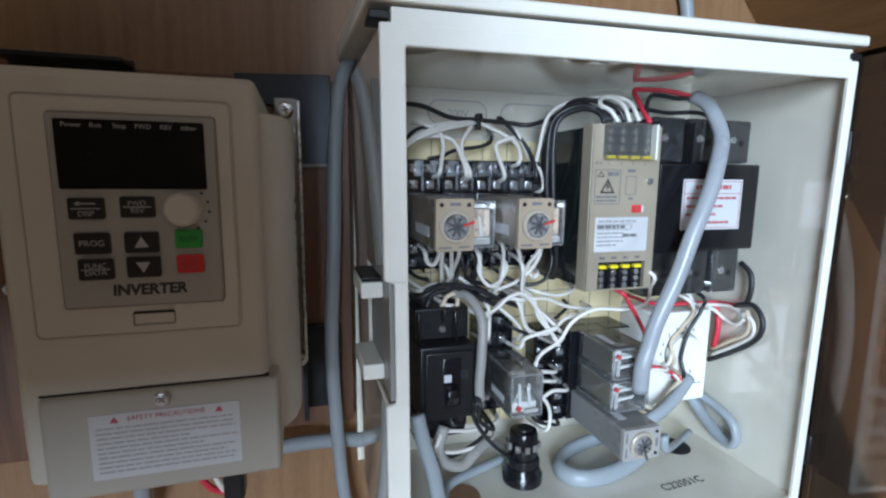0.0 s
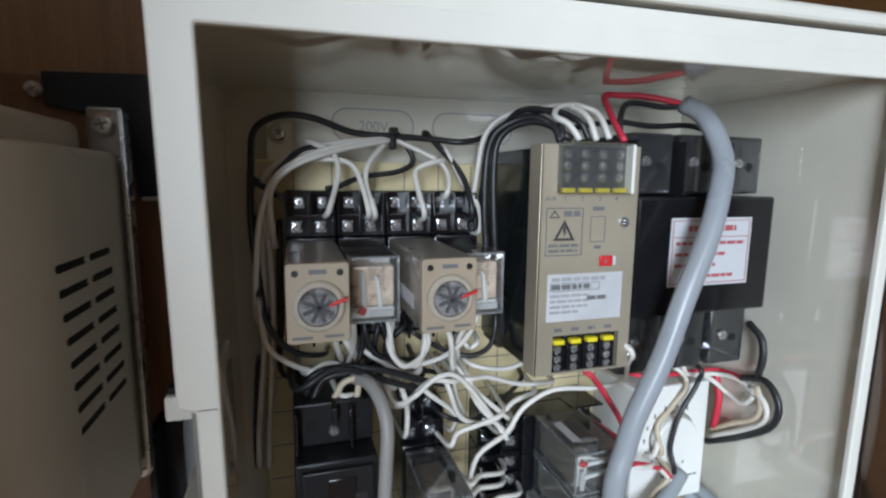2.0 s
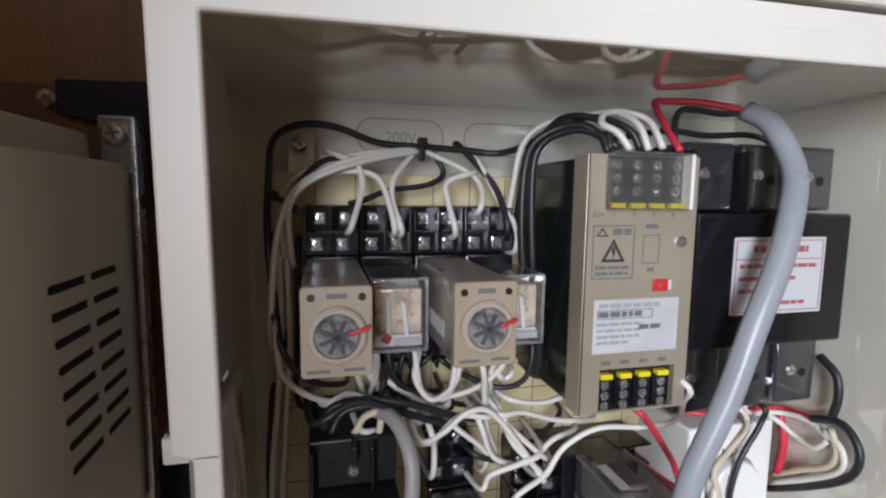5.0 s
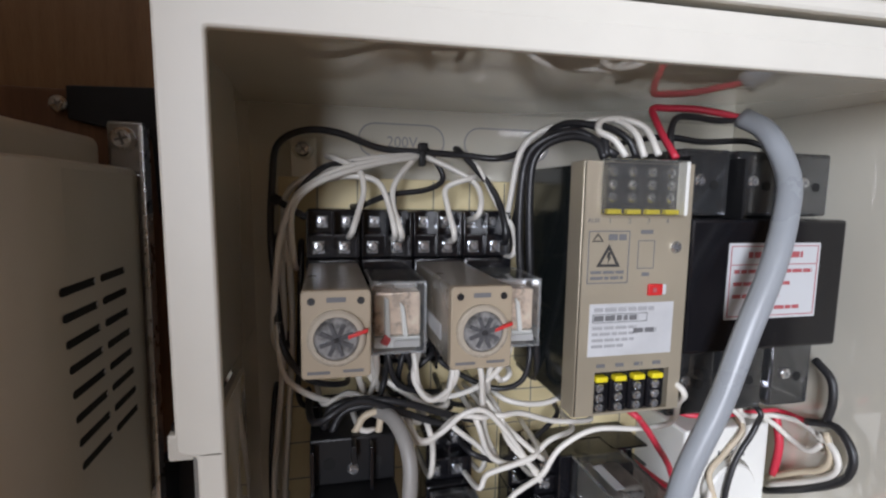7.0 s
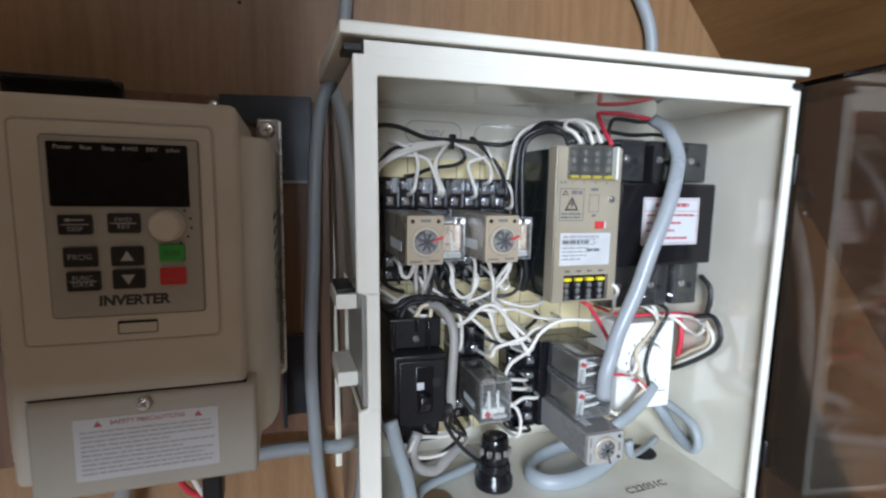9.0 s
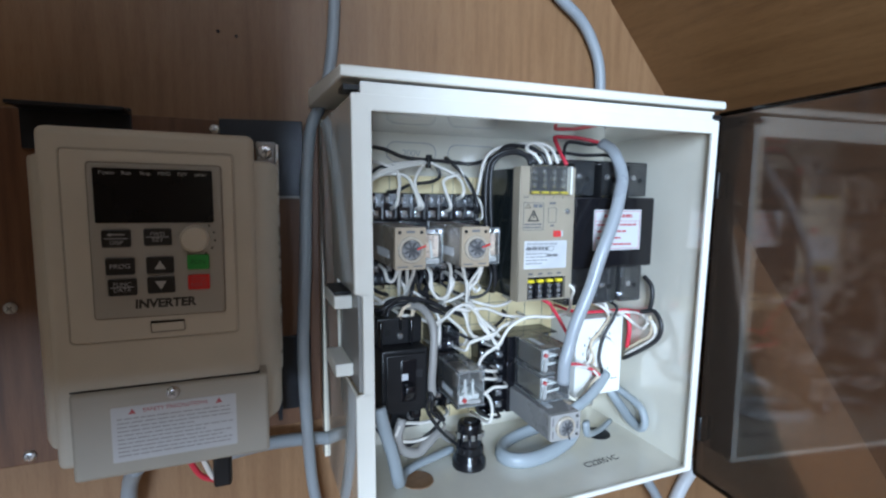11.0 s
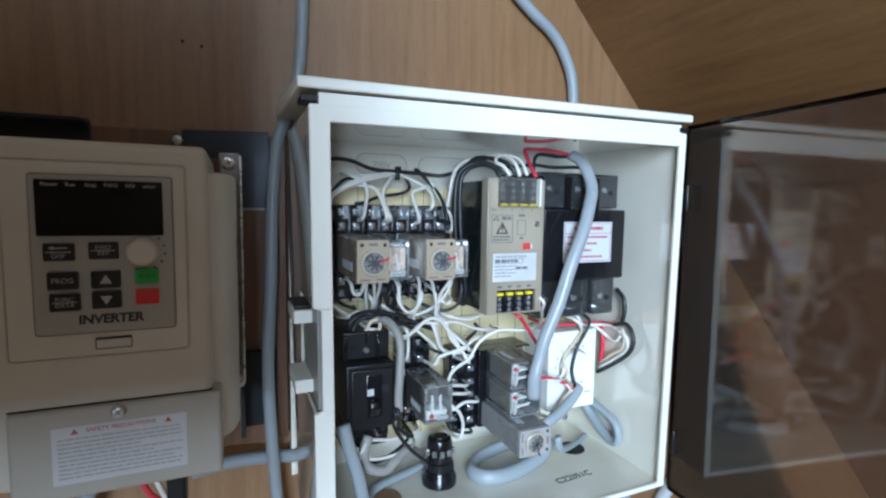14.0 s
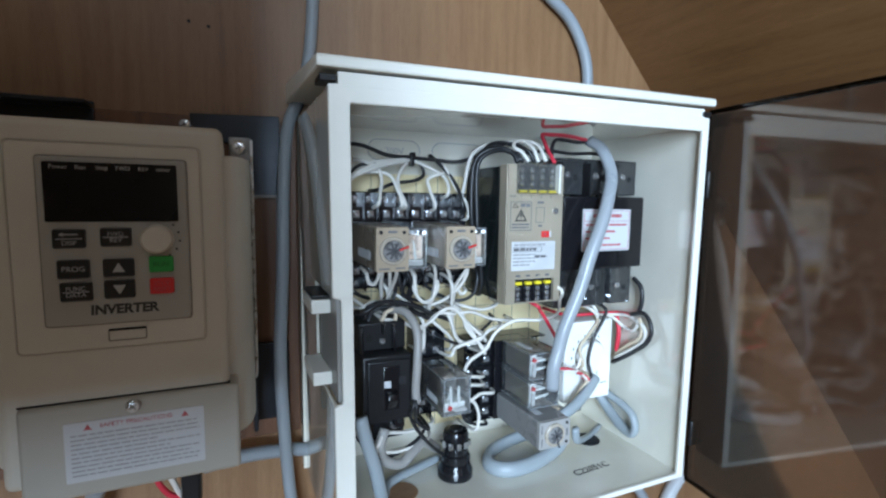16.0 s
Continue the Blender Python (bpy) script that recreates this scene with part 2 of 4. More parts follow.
def rounded(x0, x1, z0, z1, r, k=5):
    """The outline of a rectangle with round corners."""
    out = []
    for cx, cz, a in ((x1 - r, z1 - r, 0), (x0 + r, z1 - r, 90), (x0 + r, z0 + r, 180), (x1 - r, z0 + r, 270)):
        out += [(cx + r * math.cos(radians(a + 90 * i / k)), cz + r * math.sin(radians(a + 90 * i / k))) for i in range(k + 1)]
    return out


def ring(cx, cz, r, k=24):
    return [(cx + r * math.cos(2 * math.pi * i / k), cz + r * math.sin(2 * math.pi * i / k)) for i in range(k)]


def frame_plate(outer, inner, axis, lo, hi, bm=None):
    """A plate with one opening; both outlines have the same number of points."""
    own = bmesh.new()

    def at(p, d):
        return U(p[0], d, p[1]) if axis == "y" else U(d, p[0], p[1]) if axis == "x" else U(p[0], p[1], d)
    rows = [[own.verts.new(at(p, d)) for p in o] for o, d in ((outer, lo), (outer, hi), (inner, hi), (inner, lo))]
    k = len(outer)
    for j in range(4):
        a, b = rows[j], rows[(j + 1) % 4]
        for i in range(k):
            own.faces.new((a[i], b[i], b[(i + 1) % k], a[(i + 1) % k]))
    return merge(bm, own)


def tube(points, r, sides=10, flat=1.0, step=5):
    """A smooth round or flattened sheath through the points, with capped ends."""
    pts = [U(*p) for p in points]
    ext = [pts[0] * 2 - pts[1]] + pts + [pts[-1] * 2 - pts[-2]]
    line = []
    for i in range(1, len(ext) - 2):
        p0, p1, p2, p3 = ext[i - 1:i + 3]
        for s in range(step):
            t = s / step
            line.append(0.5 * ((2 * p1) + (p2 - p0) * t + (2 * p0 - 5 * p1 + 4 * p2 - p3) * t * t + (3 * p1 - p0 - 3 * p2 + p3) * t ** 3))
    line.append(pts[-1])
    bm = bmesh.new()
    side = None
    rows = []
    for i, p in enumerate(line):
        d = (line[min(i + 1, len(line) - 1)] - line[max(i - 1, 0)]).normalized()
        if side is None:
            side = d.cross(Vector((0, 1, 0)))
            if side.length < 0.2:
                side = d.cross(Vector((1, 0, 0)))
        side = (side - d * side.dot(d)).normalized()
        up = d.cross(side)
        rows.append([bm.verts.new(p + (side * math.cos(2 * math.pi * j / sides) + up * math.sin(2 * math.pi * j / sides) * flat) * r / 1000) for j in range(sides)])
    for a, b in zip(rows, rows[1:]):
        for j in range(sides):
            bm.faces.new((a[j], a[(j + 1) % sides], b[(j + 1) % sides], b[j]))
    bm.faces.new(rows[0][::-1]), bm.faces.new(rows[-1])
    return bm


def lathe(cx, cy, profile, sides=28, axis="z", bm=None):
    """Rings of (radius, height) round an upright axis, or, for 'y', round one that points at the viewer (height is y)."""
    own = bmesh.new()
    rows = []
    for r, h in profile:
        row = []
        for j in range(sides):
            c, s = r * math.cos(2 * math.pi * j / sides), r * math.sin(2 * math.pi * j / sides)
            row.append(own.verts.new(U(cx + c, cy + s, h) if axis == "z" else U(cx + c, h, cy + s)))
        rows.append(row)
    for a, b in zip(rows, rows[1:]):
        for j in range(sides):
            own.faces.new((a[j], a[(j + 1) % sides], b[(j + 1) % sides], b[j]))
    own.faces.new(rows[0][::-1]), own.faces.new(rows[-1])
    return merge(bm, own)


def screw(parent, x, y, z, r=2.2, name="screw", turn=20):
    """A cross-head screw that faces the viewer, its head's foot at y."""
    bm = lathe(x, z, [(r, y), (r, y - r * 0.35), (r * 0.75, y - r * 0.62), (r * 0.3, y - r * 0.66)], 16, "y")
    ob = part(name, bm, SCREW if r < 3.3 else STEEL, parent, smooth=False)
    for k in (0, 90):
        c, s = math.cos(radians(turn + k)), math.sin(radians(turn + k))
        a, b = r * 0.52, r * 0.1
        o = [(x + c * a - s * b, z + s * a + c * b), (x - c * a - s * b, z - s * a + c * b), (x - c * a + s * b, z - s * a - c * b), (x + c * a + s * b, z + s * a - c * b)]
        part("slot", prism(o, "y", y - r * 0.55, y - r * 0.68), GREY_INK, ob)
    return ob


def words(text, x, y, z, size, material, parent, name="lettering", shear=0.0, turn=None, bold=0.0):
    """Lettering centred at x, z that faces the viewer; turn: a matrix in place of that facing."""
    cu = bpy.data.curves.new(name, "FONT")
    cu.body, cu.size, cu.align_x, cu.align_y, cu.shear, cu.extrude, cu.offset = text, size / 1000, "CENTER", "CENTER", shear, 0.00008, bold / 1000
    tmp = bpy.data.objects.new(name, cu)
    me = bpy.data.meshes.new_from_object(tmp)
    bpy.data.objects.remove(tmp)
    me.materials.append(material)
    ob = new(name, me)
    ob.parent = parent
    m = Matrix.Translation(U(x, y, z) - BASE.get(parent, Vector((0, 0, 0)))) @ (turn or pose(0, 0, 0, 90, 0, 0))
    ob.matrix_basis = m
    return ob


def bars(parent, x0, x1, y, ztop, step, count, height, material, seed=1, name="print_line", short=0.6):
    """Lines of print too small to read, each a plain bar."""
    rnd = random.Random(seed)
    bm = None
    for i in range(count):
        x = x0
        end = x1 - (x1 - x0) * (rnd.random() ** 2) * short
        z = ztop - i * step
        while x < end:
            w = min(rnd.uniform(2.0, 6.0), end - x)
            bm = block(x, x + w, y - 0.12, y, z - height, z, bm=bm)
            x += w + 0.7
    return part(name, bm, material, parent)

# ---------------------------------------------------------------- setting
WALL = 8                         # face of the plywood wall
single("wall_back", block(-1500, 1500, WALL, WALL + 18, -1350, 950), PLY, (0, WALL, -1350), "light brown plywood wall with vertical grain", "wall", kind="structure")
slope = prism([(-129, 609), (1191, -810), (1206, -796), (-114, 623)], "y", WALL - 0.5, -2600)
single("wall_slope", slope, PLY_SIDE, (800, 0, -500), "brown varnished plywood panel sloping down to the side", "wall panel", kind="structure")
single("floor", block(-1500, 1500, -2700, WALL + 18, -1370, -1350), PLY, (0, -1000, -1370), "plain wooden floor", "floor", kind="structure")
single("ceiling", block(-1500, 1500, -2700, WALL + 18, 950, 970), PLASTER, (0, -1000, 950), "plain dull ceiling", "ceiling", kind="structure")
single("wall_left", block(-1520, -1500, -2700, WALL + 18, -1350, 950), PLASTER, (-1500, -1000, -1350), "plain dull wall", "wall", kind="structure")
single("wall_right", block(1500, 1520, -2700, WALL + 18, -1350, 950), PLASTER, (1500, -1000, -1350), "plain dull wall", "wall", kind="structure")
front = frame_plate([(-1500, -1350), (1500, -1350), (1500, 950), (-1500, 950)], [(-1230, -420), (-370, -420), (-370, 930), (-1230, 930)], "y", -2580, -2700)
single("wall_front", front, PLASTER, (0, -2600, -1350), "plain dull wall with a large window opening", "wall", kind="structure")

# Added panel behind the camera that shades the inverter; no such wall is known.
single("wall_partition", block(-1500, -112, -520, -500, -185, 265), PLASTER, (-700, -510, -185), "unseen plain panel added to shade the inverter side", "wall", kind="structure")

# stained board that carries the inverter
board = single("mounting_board", block(-330, -1, -4, WALL, -254, -3, 1.0), BOARD, (-145, WALL, -254), "dark reddish stained plywood board screwed to the wall", "board")
for sx, sz in ((-217, -47), (-210, -139), (-206, -247), (-170, -30)):
    screw(board, sx, -4, sz, 4.0, turn=sz)
for hx, hz in ((-61, 64), (-74, 66)):
    single("screw_hole", lathe(hx, hz, [(1.3, WALL), (1.2, WALL - 0.4)], 12, "y"), HOLE, (hx, WALL, hz), "small dark screw hole in the plywood wall", "hole")

# ---------------------------------------------------------------- enclosure
encl = thing("control_box", (149, WALL, -289), "cream enamelled steel control box with its door open", "control box")
part("back_panel", block(1, 293, -4, WALL, -289, 3), CREAM_BACK, encl)
part("side_panel", block(0, 2, -133, -4, -117.5, 0, 0.6), CREAM, encl)
part("side_panel", block(0, 2, -133, -4, -289.5, -182, 0.6), CREAM, encl)
part("side_panel", block(0, 2, -72, -4, -182, -117.5), CREAM, encl)
part("side_recess", block(5, 6.6, -133, -72, -182, -117.5), CREAM, encl, "recessed strip behind the strike")
part("side_panel", block(292, 294, -133, -4, -289.5, 4, 0.6), CREAM, encl)
part("top_panel", prism([(2, -4), (292, -2), (292, 4), (2, 0)], "y", -133, -4), CREAM, encl)
part("bottom_panel", block(2, 292, -133, -4, -289.5, -287), CREAM_BACK, encl)
rim = frame_plate([(-0.5, -290), (294.5, -290), (294.5, 4.9), (-0.5, 0.5), (-0.5, -117.5), (4.5, -119), (4.5, -180.5), (-0.5, -182)],
                  [(11.5, -286), (288, -286), (288, -5.6), (11.5, -9.2), (11.5, -117.5), (11.5, -119), (11.5, -180.5), (11.5, -182)], "y", -135.5, -133)
bmesh.ops.bevel(rim, geom=[e for e in rim.edges if min(v.co.y for v in e.verts) < -0.1354], offset=0.0009, segments=3, profile=0.5, affect="EDGES")
part("rim", rim, CREAM_SATIN, encl, "folded front rim")
part("upstand", prism([(5, -0.6), (288, 3.6), (288, 11), (5, 7)], "y", -135.3, -132), CREAM_SATIN, encl, "narrow white upstand below the hood")
roof = prism([(-138, 8.4), (-138, 14.6), (-134, 15.6), (WALL, 29), (WALL, 13)], "x", -7, 298, 1.6)
for v in roof.verts:
    v.co.z += v.co.x * 0.0155
hood = part("hood", roof, CREAM_SATIN, encl, "projecting cream rain hood with a rounded edge")
for cx, cz in ((1, 2.5), (292, 6.5)):
    part("corner_gasket", prism([(cx - 6, cz - 1), (cx + 3, cz - 1), (cx + 3, cz + 2.4), (cx - 6, cz + 2.4)], "y", -136.2, -120, 0.4), BLACK, encl, "black rubber corner piece under the hood")
# strike with two cream tabs on the closing edge
strike = thing("latch_strike", (-2, -115, -180), "cream latch strike with two tabs on the box edge", "latch")
part("strike_plate", block(2.4, 5, -131, -74, -181, -118, 0.5), STRIKE, strike, "grey strike plate")
for tz in (-126.6, -171.4):
    part("tab", block(-9.3, 2.4, -114, -76, tz - 4.3, tz + 4.3, 1.0), CREAM_SATIN, strike)
# black strip that paints the shade on the upper tab's top face
part("buffer", block(-8.5, 2.0, -112, -78, -122.2, -119.8, 0.6), BLACK, strike, "black strip drawn for the shaded top of the upper tab")
# the box stands slightly narrower at its foot
for ob in (*encl.children, *strike.children):
    if ob.name.split(".")[0] in ("rim", "side_panel", "side_recess", "bottom_panel", "strike_plate", "tab", "buffer"):
        base = BASE[ob.parent]
        for v in ob.data.vertices:
            x, z = v.co.x + base.x - 0.147, v.co.z + base.z - Z0
            v.co.x += x * 0.024 * min(0.0, z) / 0.29
# smoked door, swung open at a right angle
door = thing("enclosure_door", (316, -119, -306), "smoked clear acrylic box door standing open", "door")
part("door_panel", block(314.5, 317.5, -428, -121, -304, 12, 0.8), SMOKE, door)
for nm, b in (("door_edge", (313.8, 320, -428, -119, 12, 15)), ("door_edge", (313.8, 320, -428, -119, -307, -304)), ("door_edge", (313.8, 320, -121, -118, -304, 12)), ("door_edge", (313.8, 320, -431, -428, -307, 15))):
    part(nm, block(*b, 0.6), SMOKE_EDGE, door)
for hz in (-46, -262):
    part("hinge", lathe(315, -122, [(1.8, hz - 11), (2.2, hz - 10), (2.2, hz + 10), (1.8, hz + 11)], 16), BLACK, door, "black hinge barrel")

door.location = U(315.5, -119, -306)
door.rotation_euler[1], door.rotation_euler[2] = 0.0, radians(-5)

# cream mounting plate with ruled grid
plate = thing("mounting_plate", (150, -20, -263), "cream mounting plate with a ruled dark grid", "mounting plate")
part("plate", block(17, 282, -20, -14, -263, -41, 0.8), MOUNT, plate)
for i in range(13):
    gx = 35 + i * 19.5
    part("grid_line", block(gx, gx + 0.5, -20.25, -20, -262, -42), GREY_INK, plate)
for i in range(10):
    gz = -60 - i * 19.5
    part("grid_line", block(18, 281, -20.2, -20, gz, gz + 0.5), GREY_INK, plate)
for sx, sz in ((29, -28), (272, -28), (29, -272), (272, -272)):
    part("standoff", lathe(sx, sz, [(5, -4), (5, -23), (4, -24)], 18, "y"), CREAM, plate)
    screw(plate, sx, -24, sz, 3.6, turn=35)
    part("ear", block(sx - 6, sx + 6, -19, -17, min(sz - 6, -44) if sz > -100 else -278, sz + 6 if sz > -100 else -262, 0.5), CREAM, plate)
for ox0, ox1, txt in ((56, 103, "200V"), (114, 165, "")):
    st = thing("voltage_sticker", ((ox0 + ox1) / 2, -4, -29), "oval pale sticker with small lettering", "sticker")
    part("sticker_rim", frame_plate(rounded(ox0, ox1, -29, -11, 8.9), rounded(ox0 + 0.7, ox1 - 0.7, -28.3, -11.7, 8.2), "y", -4.25, -4), PALE_INK, st)
    part("sticker_face", prism(rounded(ox0 + 0.7, ox1 - 0.7, -28.3, -11.7, 8.2), "y", -4.15, -4), CREAM, st)
    if txt:
        words(txt, (ox0 + ox1) / 2, -4.3, -21, 8, PALE_INK, st)

# ---------------------------------------------------------------- inverter
inv = thing("inverter", (-103, -31, -200), "beige plastic motor inverter with a keypad", "inverter")
body = part("body", block(-150, -53, -133, -31, -200, -27, 4, 4), BEIGE, inv, smooth=False)
shoulder = prism([(-163, -31), (-163, -98), (-161, -108), (-157, -116), (-151, -121), (-146, -122), (-56, -122), (-51, -121), (-45, -116), (-41, -108), (-39, -98), (-39, -31)], "z", -195, -39.5, 3.0)
part("shoulder", shoulder, BEIGE, inv)
part("front_cover", prism(rounded(-140, -64, -134, -38, 2.5), "y", -134.2, -130, 0.5), BEIGE, inv, "slightly raised front cover")
part("groove", frame_plate(rounded(-141, -63, -135, -37, 3), rounded(-140.4, -63.6, -134.4, -37.6, 2.5), "y", -133.3, -131), COVER, inv, "thin joint round the cover")
pan = part("keypad_panel", prism(rounded(-130.5, -71.5, -123.5, -46, 1.5), "y", -135.6, -134, 0.4), PANEL, inv, "grey keypad panel")
part("panel_joint", frame_plate(rounded(-131.2, -70.8, -124.2, -45.3, 2), rounded(-130.6, -71.4, -123.6, -45.9, 1.5), "y", -134.5, -133.5), JOINT, pan)
part("display", prism(rounded(-126.4, -73.8, -73.6, -46.6, 0.8), "y", -136.3, -135), GLOSS_BLACK, inv, "dark unlit display window")
for i, wd in enumerate(("Power", "Run", "Stop", "FWD", "REV", "other")):
    words(wd, -122 + i * 8.2, -136.4, -50.6, 2.6, LIGHT_INK, pan)
KEYPAD = (("DISP", -119.5, -83, KEY), ("FWD\nREV", -101.5, -82.5, KEY), ("PROG", -118.5, -97, KEY), ("up", -101, -97, KEY), ("RUN", -83.5, -96, GREEN),
        ("FUNC\nDATA", -118, -107.6, KEY), ("down", -101, -107.2, KEY), ("STOP\nRESET", -83.5, -106.6, RED))
for txt, kx, kz, km in KEYPAD:
    w, h = (6.2, 4.3) if km is KEY else (5.2, 3.9)
    k = part("key", prism(rounded(kx - w, kx + w, kz - h, kz + h, 0.9), "y", -137.2, -135, 0.35), km, pan)
    if txt in ("up", "down"):
        d = 1 if txt == "up" else -1
        part("arrow", prism([(kx - 2.6, kz - 2 * d), (kx + 2.6, kz - 2 * d), (kx, kz + 2.4 * d)], "y", -137.4, -137.1), LIGHT_INK, k)
    else:
        words(txt, kx, -137.4, kz - (2.0 if txt == "DISP" else 0), 2.9 if "\n" in txt or txt == "DISP" else 3.4, PALE_INK if km is KEY else LEAF_INK if km is GREEN else RED_INK, k)
    if txt == "DISP":
        part("arrow", prism([(kx - 4, kz + 2), (kx - 2, kz + 3), (kx - 2, kz + 2.3), (kx + 3.5, kz + 2.3), (kx + 3.5, kz + 1.7), (kx - 2, kz + 1.7), (kx - 2, kz + 1)], "y", -137.4, -137.1), LIGHT_INK, k)
    if txt == "DISP" or "\n" in txt and km is KEY:
        part("key_line", block(kx - 5, kx + 5, -137.42, -137.2, kz - 0.2, kz + 0.25), PALE_INK, k)
part("dial_knob", lathe(-83, -81.8, [(7.0, -135.4), (6.8, -141), (6.2, -142.6), (5.6, -143)], 36, "y"), BEIGE, inv, "round beige speed knob", smooth=False)
for i in range(5):
    a = radians(-60 + i * 26)
    part("knob_mark", block(-84.5 + 9.4 * math.cos(a) - 0.5, -84.5 + 9.4 * math.cos(a) + 0.5, -135.8, -135.5, -83.5 + 9.4 * math.sin(a) - 0.5, -83.5 + 9.4 * math.sin(a) + 0.5), INK, pan)
words("INVERTER", -99.5, -135.7, -117, 6.2, INK, pan, shear=0.06, bold=0.26)
part("latch_recess", frame_plate(rounded(-105.5, -89.5, -131, -125, 0.8), rounded(-105, -90, -130.6, -125.8, 0.5), "y", -134.8, -134), JOINT, inv)
part("latch_gap", block(-105.1, -89.9, -134.9, -134.3, -125.9, -124.9), HOLE, inv)
pan.location = (0.0016, 0.0, 0.0017)
low = part("terminal_cover", block(-142.5, -48.8, -136, -60, -206, -159.5, 2.0, 3), COVER, inv, "beige terminal cover with a safety label")
part("cover_joint", block(-142.5, -53, -133.4, -128, -159.5, -158.7), HOLE, inv)
screw(inv, -96.5, -136, -163.6, 3.4, turn=40)
part("safety_label", prism(rounded(-125, -65.8, -198, -168.5, 0.8), "y", -136.35, -136), PAPER, low, "white paper safety label with small print")
words("SAFETY PRECAUTIONS", -95.4, -136.45, -171.2, 3.0, RED_INK, low)
for tx in (-115.5, -74.5):
    part("warning_sign", prism([(tx - 1.7, -172.6), (tx + 1.7, -172.6), (tx, -169.8)], "y", -136.5, -136.3), RED_INK, low)
bars(low, -122.5, -67.8, -136.4, -174.6, 2.2, 10, 0.7, PALE_INK, 4, short=0.45)
part("flange_tab", block(-50, -36, -33, -30, -42, -20, 1.2), DULL_ZINC, inv, "zinc fixing tab")
part("mounting_flange", block(-165, -36.5, -33, -30, -196, -42, 0.8), DULL_ZINC, inv, "zinc plated mounting flange")
# brighter metal than the flange, so that the edge carries its highlight
part("flange_edge", block(-36.5, -34.6, -38, -30, -190, -22, 0.5), STEEL, inv, "folded flange edge, its highlight drawn as bright steel")
for sx, sz in ((-43.5, -27.5), (-39.5, -190), (-159, -29)):
    screw(inv, sx, -33, sz, 5.0, turn=15)
for c in range(2):
    for r in range(8):
        y0, z0 = (-100.5, -73.5)[c] + r * 0.9, -80.5 - r * 8.5
        slot = prism(rounded(y0, y0 + 23 - 2 * c, z0 - 1.4, z0 + 1.4, 1.2, 3), "x", -39.2, -38.85)
        # steel chip at the slot's end, put there as its glint
        gleam = block(-39.3, -38.8, y0 + 21.6 - 2 * c, y0 + 23 - 2 * c, z0 - 0.7, z0 + 0.9, 0.2)
        part("vent_slot", slot, HOLE, inv)
        part("slot_end", gleam, STEEL, inv)
for r in range(3):
    part("rib", block(-150 + r * 4, -148.4 + r * 4, -100, -40, -27, -26, 0.2), BEIGE, inv)

# black brackets between inverter and board
br = thing("mounting_bracket", (-45, -4, -60), "black steel angle bracket behind the inverter", "bracket", "inverter brackets")
part("plate", prism([(-75, -2), (-14, 0), (-13.5, -59), (-15, -61.5), (-37.5, -62), (-39, -60), (-41, -24), (-75, -17)], "y", -8, -4, 0.6), DARK_STEEL, br)
part("worn_lip", prism([(-15, -59.6), (-37.4, -60), (-37.4, -62.2), (-15, -61.8)], "y", -8.8, -4.2, 0.4), STRIKE, br, "worn grey lower edge")
screw(br, -78, -8, -10.5, 3.6)
br2 = thing("mounting_bracket", (-165, -4, -12), "black steel angle bracket behind the inverter", "bracket", "inverter brackets")
part("plate", block(-196, -132, -8, -4, -30, 1, 0.6), DARK_STEEL, br2)
part("flange", block(-196, -132, -30, -8, -4, -1.5, 0.5), DARK_STEEL, br2)
br3 = thing("mounting_bracket", (-20, -4, -240), "black steel bracket beside the inverter", "bracket", "inverter brackets")
part("plate", block(-38, -10, -9, -4, -238, -176, 0.6), DARK_STEEL, br3)
part("flange", block(-38, -35, -29, -9, -238, -176, 0.5), DARK_STEEL, br3)
plug = thing("wire_plug", (-78, -86, -250), "black plug on the inverter's motor leads", "plug")
part("shell", block(-82, -71, -94, -80, -247, -222, 2), BLACK, plug)
part("collar", block(-80, -73, -92, -82, -222, -209, 1.5), BLACK, plug)


# ---------------------------------------------------------------- relays, timers, sockets
def build_socket(at):
    """An upright screw-terminal socket; its back on the plate, its foot at the middle of the back."""
    x, y, z = at
    s = thing("relay_socket", at, "black relay socket with screw terminals", "relay socket", "relay sockets")
    part("base", block(x - 11.6, x + 11.6, y - 16, y, z - 38, z + 38, 0.8), SOCKET, s)
    part("middle", block(x - 11.6, x + 11.6, y - 31, y - 16, z - 16, z + 16, 0.8), SOCKET, s)
    for d in (1, -1):
        a, b = sorted((z + 16 * d, z + 27 * d))
        part("terminal_tier", block(x - 11.6, x + 11.6, y - 26, y - 16, a + 0.1, b - 0.1, 0.6), SOCKET, s)
        for k, (tz, ty, n) in enumerate(((21.5, -26, 2), (32.5, -16, 2))):
            for i in range(n):
                sx = x + (i - 0.5) * 11.2 + (0.8 if k else -0.8)
                part("clamp", block(sx - 2.6, sx + 2.6, y + ty - 0.9, y + ty, z + d * tz - 3.2, z + d * tz + 2.4, 0.5), SCREW, s)
                screw(s, sx, y + ty - 0.8, z + d * tz, 2.5, turn=20 + 50 * i + 30 * k)
        for i in (-1, 0, 1):
            part("barrier", block(x + i * 11.0 - 0.6, x + i * 11.0 + 0.6, y - 29, y - 15, *sorted((z + 17 * d, z + 37.5 * d)), 0.2), SOCKET, s)
    return s


